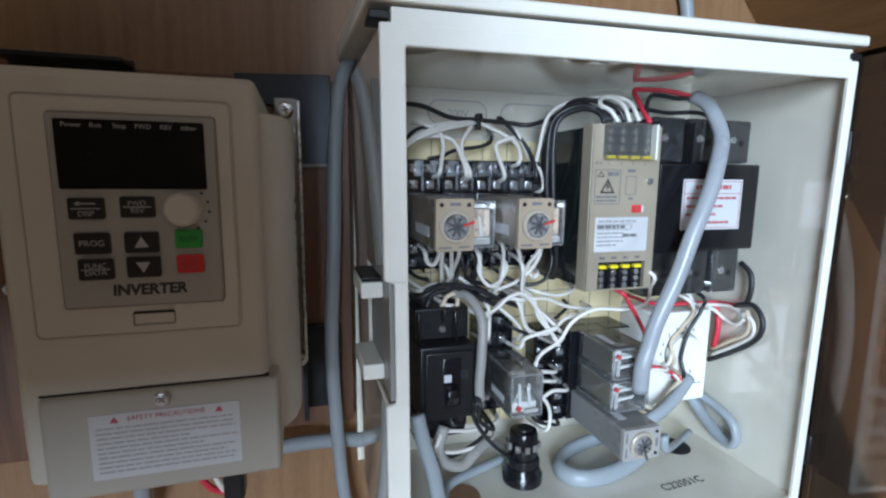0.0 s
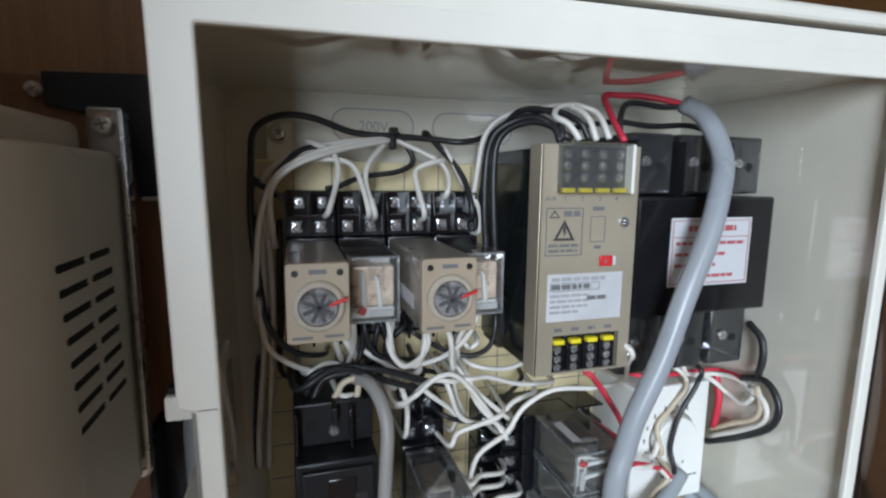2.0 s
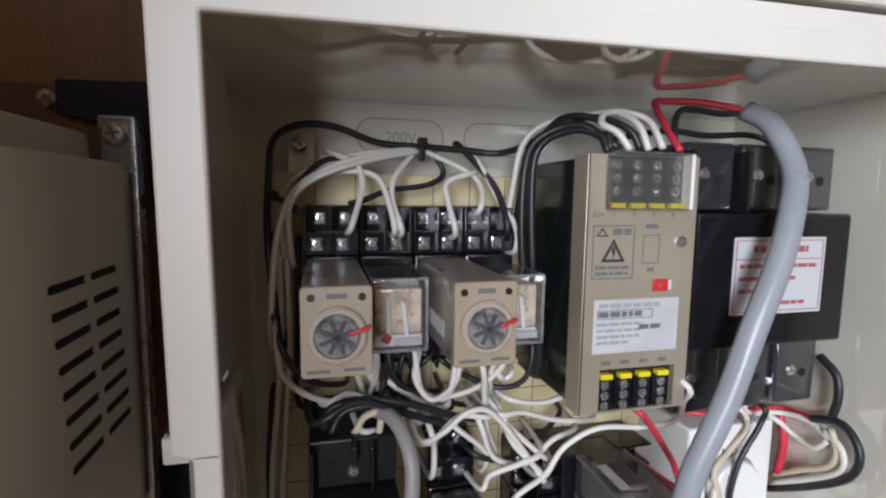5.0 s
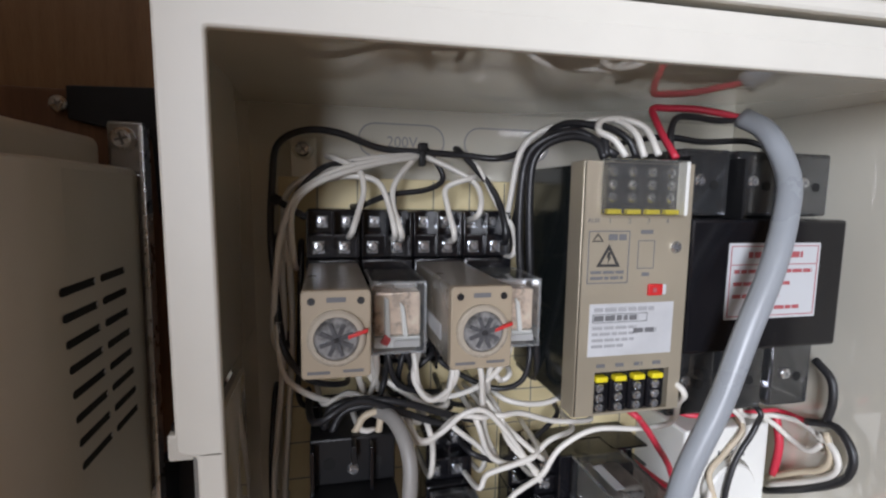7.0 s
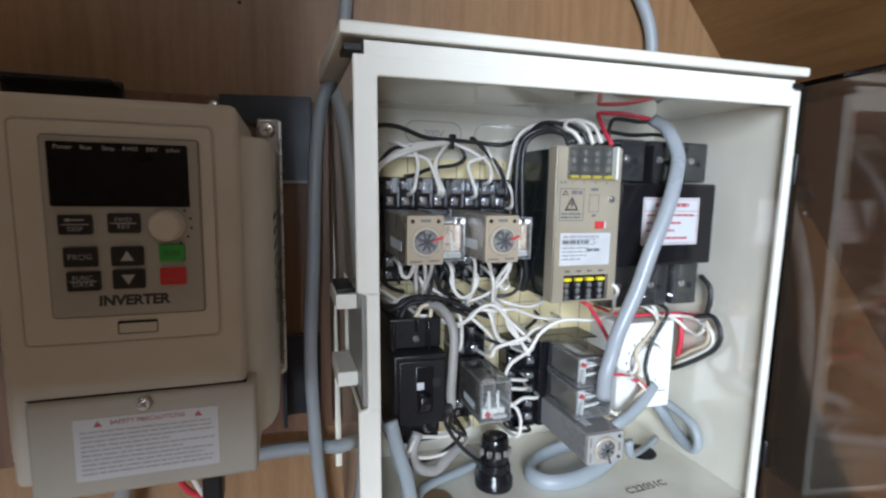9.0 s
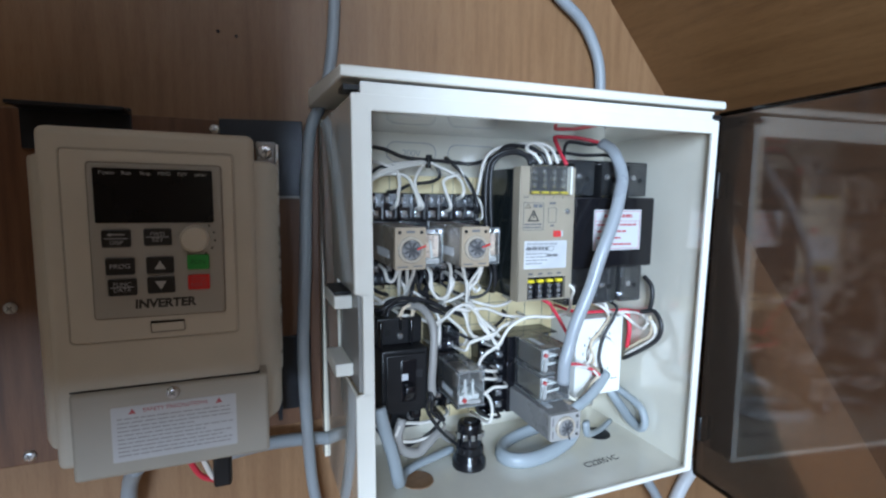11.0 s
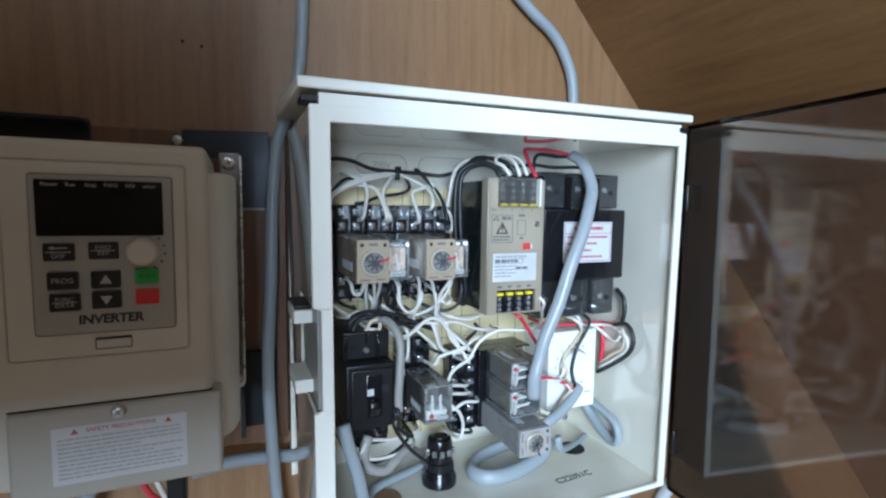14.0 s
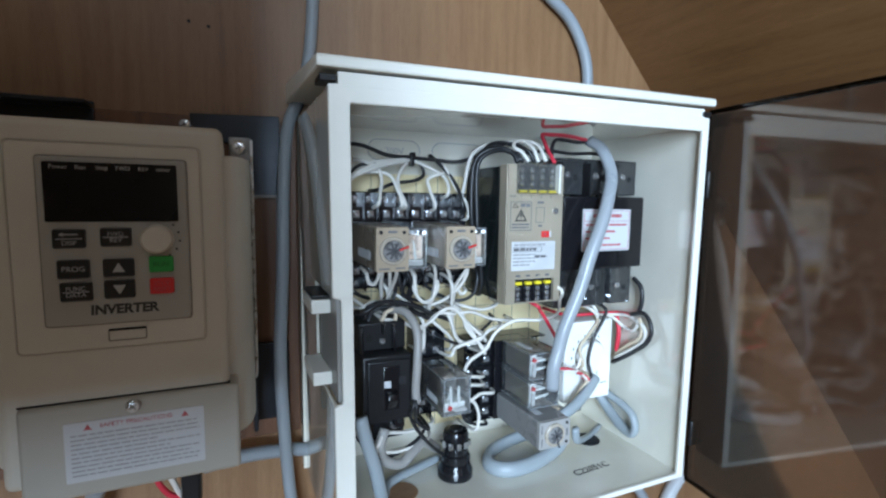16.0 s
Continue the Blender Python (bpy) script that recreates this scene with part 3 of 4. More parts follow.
def build_timer(at, face=TIMER, case=TIMER_BODY, needle=RED, label="beige plug-in timer with a round dial and red pointer"):
    """A plug-in timer; its back at the socket's face."""
    x, y, z = at
    s = thing("timer_relay", at, label, "timer", "plug-in timers")
    f = y - 65
    part("body", block(x - 10.7, x + 10.7, f + 3, y, z - 14, z + 14, 1.0), case, s, "translucent case")
    part("side_label", block(x - 10.85, x - 10.6, f + 14, f + 46, z - 8, z - 2), PAPER, s, "pale paper strip")
    part("faceplate", prism(rounded(x - 10.8, x + 10.8, z - 14.2, z + 14.2, 1.2), "y", f, f + 4, 0.5), face, s)
    part("dial_ring", lathe(x, z - 0.8, [(9.0, f), (9.0, f - 1.6), (8.2, f - 2.2), (7.0, f - 2.2), (6.8, f - 0.6)], 32, "y"), TIMER_RING, s)
    d = part("dial", lathe(x, z - 0.8, [(6.8, f), (6.8, f - 2.0), (6.0, f - 2.8)], 28, "y"), DIAL, s, "grey setting dial")
    for a in (20, 65, 110, 155):
        c, q = math.cos(radians(a)), math.sin(radians(a))
        part("dial_web", prism([(x + c * 5.4 - q * 0.6, z - 0.8 + q * 5.4 + c * 0.6), (x - c * 5.4 - q * 0.6, z - 0.8 - q * 5.4 + c * 0.6), (x - c * 5.4 + q * 0.6, z - 0.8 - q * 5.4 - c * 0.6), (x + c * 5.4 + q * 0.6, z - 0.8 + q * 5.4 - c * 0.6)], "y", f - 2.6, f - 3.6), DIAL_WEB, d)
    part("pointer", prism([(x + 3.5, z - 0.6), (x + 9.6, z + 1.4), (x + 9.6, z + 2.6), (x + 3.5, z + 0.6)], "y", f - 2.4, f - 3.9, 0.2), needle, s, "setting pointer")
    for lx in (-7.6, 7.6):
        part("lamp", lathe(x + lx, z + 10.8, [(1.25, f), (1.1, f - 0.5)], 12, "y"), KEY, s)
    part("print_line", block(x - 3, x + 3, f - 0.15, f, z + 10.4, z + 12), GREY_INK, s)
    part("print_line", block(x - 9, x - 2, f - 0.15, f, z - 12.6, z - 11.6), GREY_INK, s)
    part("print_line", block(x + 2, x + 8.5, f - 0.15, f, z - 12.4, z - 11.4), GREY_INK, s)
    return s


def build_relay(at, coil=None, deep=36, label="clear plastic plug-in relay showing its coil"):
    """A plug-in relay under a clear cover."""
    x, y, z = at
    s = thing("plug_relay", at, label, "relay", "plug-in relays")
    f = y - deep
    part("foot", block(x - 10.4, x + 10.4, y - 4, y, z - 13.6, z + 13.6, 0.6), SOCKET, s)
    cover = part("cover", block(x - 10.7, x + 10.7, f, y - 3, z - 14, z + 14, 0.9), CLEAR, s, "clear plastic cover")
    e = 0.45
    for sx in (-10.4, 10.4):
        for sz in (-13.7, 13.7):
            part("edge", block(x + sx - e, x + sx + e, f + 0.2, y - 3.2, z + sz - e, z + sz + e), CLEAR_EDGE, cover)
        part("edge", block(x + sx - e, x + sx + e, f + 0.15, f + 1.05, z - 13.2, z + 13.2), CLEAR_EDGE, cover)
    for sz in (-13.7, 13.7):
        part("edge", block(x - 9.9, x + 9.9, f + 0.15, f + 1.05, z + sz - e, z + sz + e), CLEAR_EDGE, cover)
    if coil is None:
        part("coil", block(x - 9.2, x + 9.2, f + 3.6, y - 10, z - 8, z + 9.5, 1.0), COPPER, s, "tape-wrapped coil")
    else:
        part("coil", block(x - 8.4, x + 7, y - 31, y - 7, z - 5, z + 10, 3.0, 3), coil, s, "small wound coil")
        part("frame", block(x - 8.6, x + 8.6, f + 3.4, y - 6, z - 12.6, z - 5.5, 1.2), WHITE, s, "white contact frame")
        part("armature", block(x - 7, x + 5, f + 14, f + 15.2, z - 4, z + 8, 0.4), STEEL, s)
        for i in range(3):
            part("blade", block(x - 7.4 + i * 6, x - 5.6 + i * 6, f + 8, f + 24, z - 3 + i * 1.5, z - 2.4 + i * 1.5), TAN_COIL, s)
        part("side_label", block(x - 10.95, x - 10.75, f + 12, f + 32, z - 9, z - 4), PAPER, s, "pale paper strip")
        for i in range(2):
            part("spring", tube([(x - 4 + i * 8, f + 10, z - 6), (x - 5 + i * 8, f + 5, z - 3), (x - 4 + i * 7, f + 4, z + 2), (x - 3 + i * 7, f + 6, z + 5)], 1.0, 6), WHITE, s)
    if coil is None:
        part("yoke", block(x - 9.4, x + 9.4, f + 12, f + 14, z - 9, z + 12, 0.4), STEEL, s)
    for i in range(2):
        part("contact_arm", prism([(x - 5 + i * 7, z - 8), (x - 3 + i * 7, z - 8), (x - 3.6 + i * 6, z + 7 - i * 3), (x - 5.4 + i * 6, z + 8 - i * 2)], "y", f + 1.6, f + 3.2, 0.3), WHITE, s)
    if coil is None:
        part("base_block", block(x - 9.2, x + 9.2, f + 3, y - 4, z - 12.8, z - 8.2, 0.6), WHITE, s)
    part("flag", prism([(x - 7, z - 9.8), (x - 4.2, z - 11.4), (x - 2.8, z - 8.6), (x - 5, z - 6.6)], "y", f + 1.0, f + 2.6, 0.3), RED, s, "red position flag")
    part("print_line", block(x - 2, x + 8, f - 0.12, f, z - 11.6, z - 9.0), LIGHT_INK, s)
    return s


socket = build_socket((42.5, -20, -94))
for x in (66.4, 90.3, 114.2):
    copy_thing(socket, Matrix.Translation(U(x, -20, -94)))
copy_thing(socket, Matrix.Translation(U(97.5, -20, -206)))
TIP = pose(0, 0, 0, 0, 90, 0)
for z in (-194, -217.5, -241):
    copy_thing(socket, Matrix.Translation(U(172, -20, z)) @ TIP)
timer = build_timer((42.5, -51, -93))
copy_thing(timer, Matrix.Translation(U(90.3, -51, -93)))
low = build_timer((300, -51, -500), TIMER_GREY, TIMER_GREY_BODY, DIAL_WEB, "grey plug-in timer with a round faceted dial")
low.matrix_world = Matrix.Translation(U(173, -51, -239)) @ TIP
bare = build_relay((97.5, -53, -204), TAN_COIL, 46, "clear plastic plug-in relay with bare springs")
for z in (-191.5, -215):
    copy_thing(bare, Matrix.Translation(U(175.5, -51, z)) @ TIP)
relay = build_relay((66.4, -51, -96))
copy_thing(relay, Matrix.Translation(U(114.2, -51, -96)))

# ---------------------------------------------------------------- power supply
psu = thing("power_supply", (166, -20, -141), "champagne metal power supply with a black case", "power supply")
part("case", block(141, 190, -88, -20, -140, -35, 1.0), PSU_CASE, psu, "glossy black side case")
F = -91
part("front_plate", frame_plate([(140, -34), (191, -34), (191, -141), (140, -141)], [(149, -122), (185, -122), (185, -141.0 + 1), (149, -141.0 + 1)], "y", F, F + 3), PSU_METAL, psu)
part("front_fold", block(139.6, 141, F, -80, -141, -34, 0.4), PSU_METAL, psu)
part("window_recess", block(148, 184, F - 0.3, F + 1, -55, -34.4), BLACK, psu)
part("terminal_window", block(147.5, 184.5, F - 5, F - 0.4, -55.5, -33, 0.6), CLEAR_WINDOW, psu, "clear terminal cover")
part("window_edge", block(183, 184.6, F - 5.4, F, -55.5, -33.5, 0.3), WHITE, psu)
for i in range(4):
    cx = 152.3 + i * 9.0
    part("cap", block(cx - 3.2, cx + 3.2, F - 3, F - 0.3, -55.2, -53.1, 0.5), YELLOW, psu, "yellow terminal cap")
    for j in range(3):
        screw(psu, cx, F - 0.3, -38 - j * 5.2, 1.9, turn=30 * i + 10)
    part("terminal", block(cx - 4.0, cx + 4.0, F + 1, F + 8, -140.5, -126.5, 0.5), SOCKET, psu)
    part("cap", block(cx - 2.8, cx + 2.8, F - 1.0, F + 3, -126.4, -123.9, 0.7), YELLOW, psu, "yellow terminal cap")
    for j in range(3):
        screw(psu, cx, F + 1, -129.3 - j * 4.4, 1.9, turn=45 + 20 * i)
    words(("1", "2", "3", "4")[i], cx, F - 0.15, -58, 3.0, GREY_INK, psu)
words("AUX", 145, F - 0.15, -58, 2.6, GREY_INK, psu)
screw(psu, 184, F, -69, 2.6)
part("red_switch", block(171.5, 178.5, F - 1.4, F, -89.5, -84.5, 0.5), RED, psu, "small red voltage selector")
part("switch_knob", block(173.4, 175.2, F - 1.9, F - 1.4, -88.0, -86.0, 0.2), RED_INK, psu)
part("switch_knob", block(178.5, 180.3, F - 1.0, F, -89.2, -84.8, 0.2), PAPER, psu)
part("warning_frame", frame_plate([(143, -62), (162, -62), (162, -84), (143, -84)], [(143.5, -62.5), (161.5, -62.5), (161.5, -83.5), (143.5, -83.5)], "y", F - 0.15, F), GREY_INK, psu)
part("warning_sign", frame_plate([(147, -77), (158, -77), (152.5, -67.5)], [(149, -75.9), (156, -75.9), (152.5, -69.8)], "y", F - 0.2, F), INK, psu)
part("warning_bolt", prism([(152.2, -70.8), (153.6, -70.8), (152.9, -72.6), (153.6, -72.8), (152.2, -75.6), (152.5, -73.4), (151.6, -73.2)], "y", F - 0.2, F), INK, psu)
part("warning_sign", frame_plate([(144.5, -66.6), (150, -66.6), (147.2, -63)], [(145.4, -66.1), (149.1, -66.1), (147.2, -63.9)], "y", F - 0.2, F), INK, psu)
bars(psu, 152, 160.5, F - 0.1, -63.4, 3, 1, 2.6, GREY_INK, 3, short=0)
bars(psu, 144.5, 160.5, F - 0.1, -78.6, 2.4, 2, 1.3, GREY_INK, 5, short=0.1)
part("diagram", frame_plate([(166, -66), (174, -66), (174, -78), (166, -78)], [(166.4, -66.4), (173.6, -66.4), (173.6, -77.6), (166.4, -77.6)], "y", F - 0.15, F), GREY_INK, psu)
bars(psu, 167, 173.5, F - 0.1, -61.6, 3, 1, 1.8, GREY_INK, 8, short=0)
bars(psu, 168.5, 172.5, F - 0.1, -79.6, 3, 1, 1.6, GREY_INK, 9, short=0)
part("rating_label", block(145, 185, F - 0.25, F, -115, -92.5), SILVER_FOIL, psu, "silver rating label with dark print")
bars(psu, 147, 177, F - 0.27, -94.2, 3, 1, 1.7, PALE_INK, 11, short=0.2)
bars(psu, 147, 168, F - 0.27, -97.5, 3, 1, 2.3, GREY_INK, 12, short=0.0)
bars(psu, 146.5, 168, F - 0.27, -102.2, 2.6, 4, 1.2, PALE_INK, 13, short=0.4)
bars(psu, 166, 177, F - 0.27, -103.4, 3, 1, 2.0, GREY_INK, 14, short=0)
part("rating_frame", frame_plate([(146.4, -96.8), (172.4, -96.8), (172.4, -100.6), (146.4, -100.6)], [(146.7, -97.1), (172.1, -97.1), (172.1, -100.3), (146.7, -100.3)], "y", F - 0.36, F - 0.25), GREY_INK, psu)
for i in range(4):
    bars(psu, 149.5 + i * 9, 153.5 + i * 9, F - 0.1, -118.4, 3, 1, 1.6, GREY_INK, 20 + i, short=0)

# ---------------------------------------------------------------- large breaker with smoked terminal covers
mccb = thing("main_breaker", (236, -20, -155), "black main breaker with smoked terminal covers and white label", "breaker")
part("body", block(192, 277, -91, -20, -117, -57, 1.5), SOCKET, mccb)
part("top_band", block(198, 280, -60, -20, -54, -26, 1.0), DARK_GREY, mccb)
part("bottom_band", block(198, 280, -58, -20, -152, -120, 1.0), GREY_PLASTIC, mccb)
for i in range(3):
    cx = 207 + i * 29
    part("terminal_cover", block(cx - 12.5, cx + 12.5, -80, -60.5, -56, -26, 1.5), SMOKE_GREY, mccb, "smoked clear terminal cover")
    part("terminal_cover", block(cx - 12.5, cx + 12.5, -80, -58.5, -151, -118, 1.5), SMOKE_GREY, mccb, "smoked clear terminal cover")
    for tz in (-40, -134):
        screw(mccb, cx - 4, -80, tz, 2.8, turn=25 * i)
        part("access_hole", lathe(cx + 4, tz - 2, [(2.2, -80.2), (2.2, -80.5), (1.2, -80.5)], 14, "y"), HOLE, mccb)
    part("fin", block(cx - 14.3, cx - 13, -86, -60, -57, -30, 0.3), BLACK, mccb)
part("caution_label", prism(rounded(211.5, 262, -102, -67.5, 0.6), "y", -91.3, -91), PAPER, mccb, "white caution label with red print")
part("label_border", frame_plate([(212.7, -68.7), (260.8, -68.7), (260.8, -100.8), (212.7, -100.8)], [(213.1, -69.1), (260.4, -69.1), (260.4, -100.4), (213.1, -100.4)], "y", -91.45, -91.3), RED_INK, mccb)
part("label_border", block(213, 260.5, -91.45, -91.3, -77.4, -77), RED_INK, mccb)
bars(mccb, 222, 252, -91.35, -71.4, 3, 1, 2.8, RED_INK, 31, short=0)
for i, (a, b) in enumerate(((215, 258), (215, 247), (215, 241), (227, 253))):
    bars(mccb, a, b, -91.35, -79.4 - i * 5.6, 3, 1, 1.7, RED_INK, 32 + i, short=0.1)

# ---------------------------------------------------------------- small breaker, speed control, lamp base
mcb = thing("circuit_breaker", (50, -20, -242), "small black circuit breaker with its lever off", "breaker")
part("body", block(32, 68, -82, -20, -222, -173, 1.2), BLACK, mcb)
part("cover", block(35, 66, -84.5, -82, -218, -176, 0.8), BLACK, mcb)
part("terminal_shelf", block(32, 68, -68, -20, -172.6, -152, 1.0), BLACK, mcb)
part("terminal_shelf", block(32, 68, -66, -20, -243, -222.4, 1.0), BLACK, mcb)
for cx in (40, 60):
    part("access_hole", lathe(cx, -163, [(2.6, -68.2), (2.6, -68.4), (1.5, -68.4)], 14, "y"), HOLE, mcb)
    screw(mcb, cx, -66, -233, 3.4)
screw(mcb, 50, -68, -166, 2.6)
part("wall", block(49, 51, -76, -68, -160, -152, 0.3), BLACK, mcb)
part("lever_slot", block(46, 58, -85, -84.4, -212, -180, 0.6), SOCKET, mcb, "glossy lever surround")
part("lever", prism([(-84.6, -197), (-91, -199), (-92, -203), (-86, -211), (-84.6, -211.5)], "x", 48, 55, 0.5), SOCKET, mcb, "black breaker lever")
part("off_mark", block(46.5, 51.5, -85.5, -84.6, -195.5, -190.5, 0.2), PAPER, mcb, "small white state mark")
part("off_mark", block(56.5, 63, -84.9, -84.4, -194.5, -188.5, 0.2), DARK_GREY, mcb)
for cx in (38, 62):
    part("corner_post", block(cx - 4, cx + 4, -74, -66, -232, -222.6, 0.6), SOCKET, mcb)
    part("corner_hole", lathe(cx, -227, [(2.0, -74.1), (2.0, -74.4), (1.0, -74.4)], 12, "y"), HOLE, mcb)
    part("terminal_wall", block(cx - 5.5, cx - 4, -76, -68, -172, -153, 0.3), SOCKET, mcb)

ctl = thing("speed_control", (249, -20, -245), "white plastic control unit with a round dial", "control unit")
part("body", block(222, 276, -62, -20, -245, -170, 1.5), WHITE, ctl)
part("dial_gap", frame_plate(ring(250, -203, 16.6, 40), ring(250, -203, 15.2, 40), "y", -62.3, -61.8), JOINT, ctl, "grey gap round the dial")
part("dial", lathe(250, -203, [(15, -62), (14.6, -66.5), (13.6, -67.5)], 40, "y"), WHITE, ctl, "white rotary dial")
for i in range(11):
    a = radians(60 + i * 24)
    x, z = 250 + 20 * math.cos(a), -203 + 20 * math.sin(a)
    part("dial_mark", block(x - 0.5, x + 0.5, -62.2, -62, z - 1.4, z + 1.4), GREY_INK, ctl)
bars(ctl, 264, 272, -62, -230, 2, 1, 1.0, GREY_INK, 51, short=0)

lamp = thing("push_button_body", (114, -63, -287), "black ribbed contact body of a panel button", "push button")
BX, BY = 114, -63
part("flange", lathe(BX, BY, [(14.5, -286.9), (14.5, -281), (13.2, -279), (12, -275)], 32), SOCKET, lamp)
part("collar", lathe(BX, BY, [(11.4, -275), (11.4, -268), (10.2, -267), (10.2, -264)], 32), SOCKET, lamp)
part("body", lathe(BX, BY, [(10.6, -264), (10.6, -251), (9.6, -248.5), (6, -248)], 32), SOCKET, lamp)
part("top_cap", lathe(BX, BY, [(5.5, -248), (5.2, -246.6), (2.5, -246.4)], 20), BLACK, lamp)
for a in (190, 225, 260, 295, 330):
    c, q = math.cos(radians(a)), math.sin(radians(a))
    part("contact", block(BX + c * 10.6 - 1.8, BX + c * 10.6 + 1.8, BY + q * 10.6 - 1.2, BY + q * 10.6 + 1.2, -261, -256, 0.4), STEEL, lamp)
    part("rib", block(BX + c * 11.2 - 0.8, BX + c * 11.2 + 0.8, BY + q * 11.2 - 0.8, BY + q * 11.2 + 0.8, -274, -268.5, 0.3), SOCKET, lamp)

single("cable_grommet", lathe(255, -58, [(12, -286.9), (12, -286.1), (9.5, -285.7)], 28), BLACK, (255, -58, -287), "dark cable opening in the box floor", "grommet")
single("hole_plug", lathe(65, -70, [(13, -286.9), (12.6, -286.3)], 28), PLY, (65, -70, -287), "tan round hole in the box floor", "hole")
stamp = thing("stamped_number", (224.6, -100, -287), "black number stamped on the box floor", "marking")
words("C22051C", 224.6, -100, -286.8, 9.6, INK, stamp, turn=pose(0, 0, 0, 0, 0, 3))

# ---------------------------------------------------------------- wires and cables
LEADS = {"white": ("white insulated wire", "wire"), "black": ("black insulated wire", "wire"), "red": ("red insulated wire", "wire"),
         "beige": ("beige insulated wire", "wire"), "grey": ("grey sheathed cable", "cable"), "flat": ("broad light grey sheathed cable", "cable"),
         "pale": ("pale grey sheathed cable", "cable"), "taupe": ("taupe grey sheathed cable", "cable"), "darkgrey": ("dark grey sheathed cable", "cable")}


def lead(kind, r, points, where="inside the control box"):
    label, cat = LEADS[kind]
    sides = 12 if r > 3 else 8
    name = "cable" if cat == "cable" else "wire"
    single(name, tube(points, r, sides, 0.75 if kind in ("flat", "pale") else 1.0), CABLE[kind], points[0], label + " " + where, cat, kind + " leads", smooth=True)


lead("black", 1.6, [(21, -24, -118), (21, -55, -114), (16, -45, -72), (17, -45, -44), (19, -40, -28), (30, -38, -21), (45, -35, -21), (65, -32, -27), (86, -32, -28), (108, -32, -29), (124, -36, -30), (136, -50, -25), (142, -60, -17), (149, -68, -16), (156, -75, -20), (156, -80, -31)])
lead("black", 1.6, [(104, -24, -25), (106, -30, -28), (120, -42, -48), (123, -50, -69), (124, -24, -73)])
lead("black", 1.8, [(133, -24, -115), (132, -55, -111), (126, -60, -73), (126, -60, -43), (130, -60, -28), (140, -65, -21), (149, -72, -21), (161, -80, -31)])
lead("black", 1.8, [(143, -24, -141), (142, -50, -137), (133, -58, -89), (131, -58, -42), (135, -60, -27), (145, -68, -22), (153, -76, -25), (155, -80, -32)])
lead("black", 1.4, [(88, -24, -25), (90, -30, -29), (96, -32, -40), (88, -34, -46), (69, -36, -49), (56, -40, -54), (52, -24, -55)])
lead("black", 1.4, [(85, -24, -28), (81, -30, -29), (54, -36, -34), (39, -40, -37), (28, -44, -48), (22, -46, -60), (20, -24, -64)])
lead("white", 1.4, [(22, -24, -82), (22, -42, -78), (22, -42, -51), (35, -40, -40), (54, -36, -33), (85, -31, -29), (89, -24, -28)])
lead("white", 1.4, [(24, -24, -82), (24, -42, -78), (25, -44, -54), (39, -42, -43), (54, -42, -41), (63, -46, -44), (67, -52, -55), (69, -56, -67), (70, -24, -71)])
lead("white", 1.4, [(40, -24, -31), (44, -38, -33), (54, -42, -38), (56, -46, -47), (54, -50, -55), (50, -56, -66), (49, -24, -70)])
lead("white", 1.4, [(85, -24, -28), (82, -31, -31), (71, -42, -43), (69, -48, -53), (72, -56, -67), (73, -24, -71)])
lead("white", 1.4, [(83, -24, -28), (87, -31, -30), (107, -38, -40), (111, -46, -48), (108, -52, -58), (107, -24, -62)])
lead("white", 1.4, [(113, -24, -39), (109, -40, -40), (95, -44, -45), (94, -50, -54), (96, -56, -68), (97, -24, -72)])
lead("white", 1.2, [(111, -24, -31), (113, -36, -35), (121, -42, -53), (126, -50, -63), (125, -55, -76), (125, -24, -80)])
lead("white", 1.4, [(22, -24, -71), (21, -40, -75), (18, -48, -91), (20, -60, -112), (22, -60, -126), (32, -58, -136), (46, -46, -146), (62, -36, -153), (66, -24, -155)])
lead("black", 1.4, [(17, -24, -69), (17, -40, -73), (19, -56, -104), (24, -62, -118), (33, -55, -131), (47, -40, -139), (50, -24, -141)])
lead("white", 1.4, [(23, -24, -71), (23, -40, -75), (24, -40, -109), (22, -36, -145), (20, -36, -175), (19, -36, -197), (19, -24, -201)])
lead("white", 1.4, [(20, -24, -72), (20, -38, -76), (20, -38, -119), (15, -36, -175), (14, -36, -196), (14, -24, -200)])
lead("black", 1.4, [(28, -24, -72), (28, -36, -76), (27, -36, -121), (26, -36, -145), (31, -34, -152), (41, -34, -152), (45, -24, -152)])
lead("black", 1.4, [(15, -24, -143), (15, -34, -147), (13, -34, -175), (13, -34, -197), (13, -24, -201)])
lead("white", 1.4, [(57, -24, -106), (58, -75, -110), (61, -55, -130), (58, -40, -147), (57, -24, -151)])
lead("white", 1.4, [(55, -24, -124), (57, -52, -128), (62, -45, -139), (68, -38, -149), (70, -24, -152)])
lead("white", 1.4, [(81, -24, -115), (80, -55, -119), (77, -62, -130), (84, -64, -140), (95, -60, -136), (97, -60, -125), (98, -24, -121)])
lead("white", 1.4, [(64, -24, -134), (67, -48, -136), (77, -50, -143), (88, -50, -150), (96, -48, -150), (100, -24, -150)])
lead("white", 1.4, [(105, -24, -120), (106, -65, -124), (110, -60, -144), (115, -52, -165), (125, -45, -185), (127, -24, -189)])
lead("white", 1.4, [(124, -24, -110), (123, -60, -114), (118, -60, -129), (107, -52, -142), (91, -40, -150), (87, -24, -152)])
lead("white", 1.4, [(115, -24, -131), (118, -52, -134), (123, -50, -139), (128, -48, -136), (131, -24, -134)])
lead("black", 1.4, [(75, -24, -117), (74, -50, -121), (72, -50, -136), (83, -46, -150), (99, -40, -156), (103, -24, -157)])
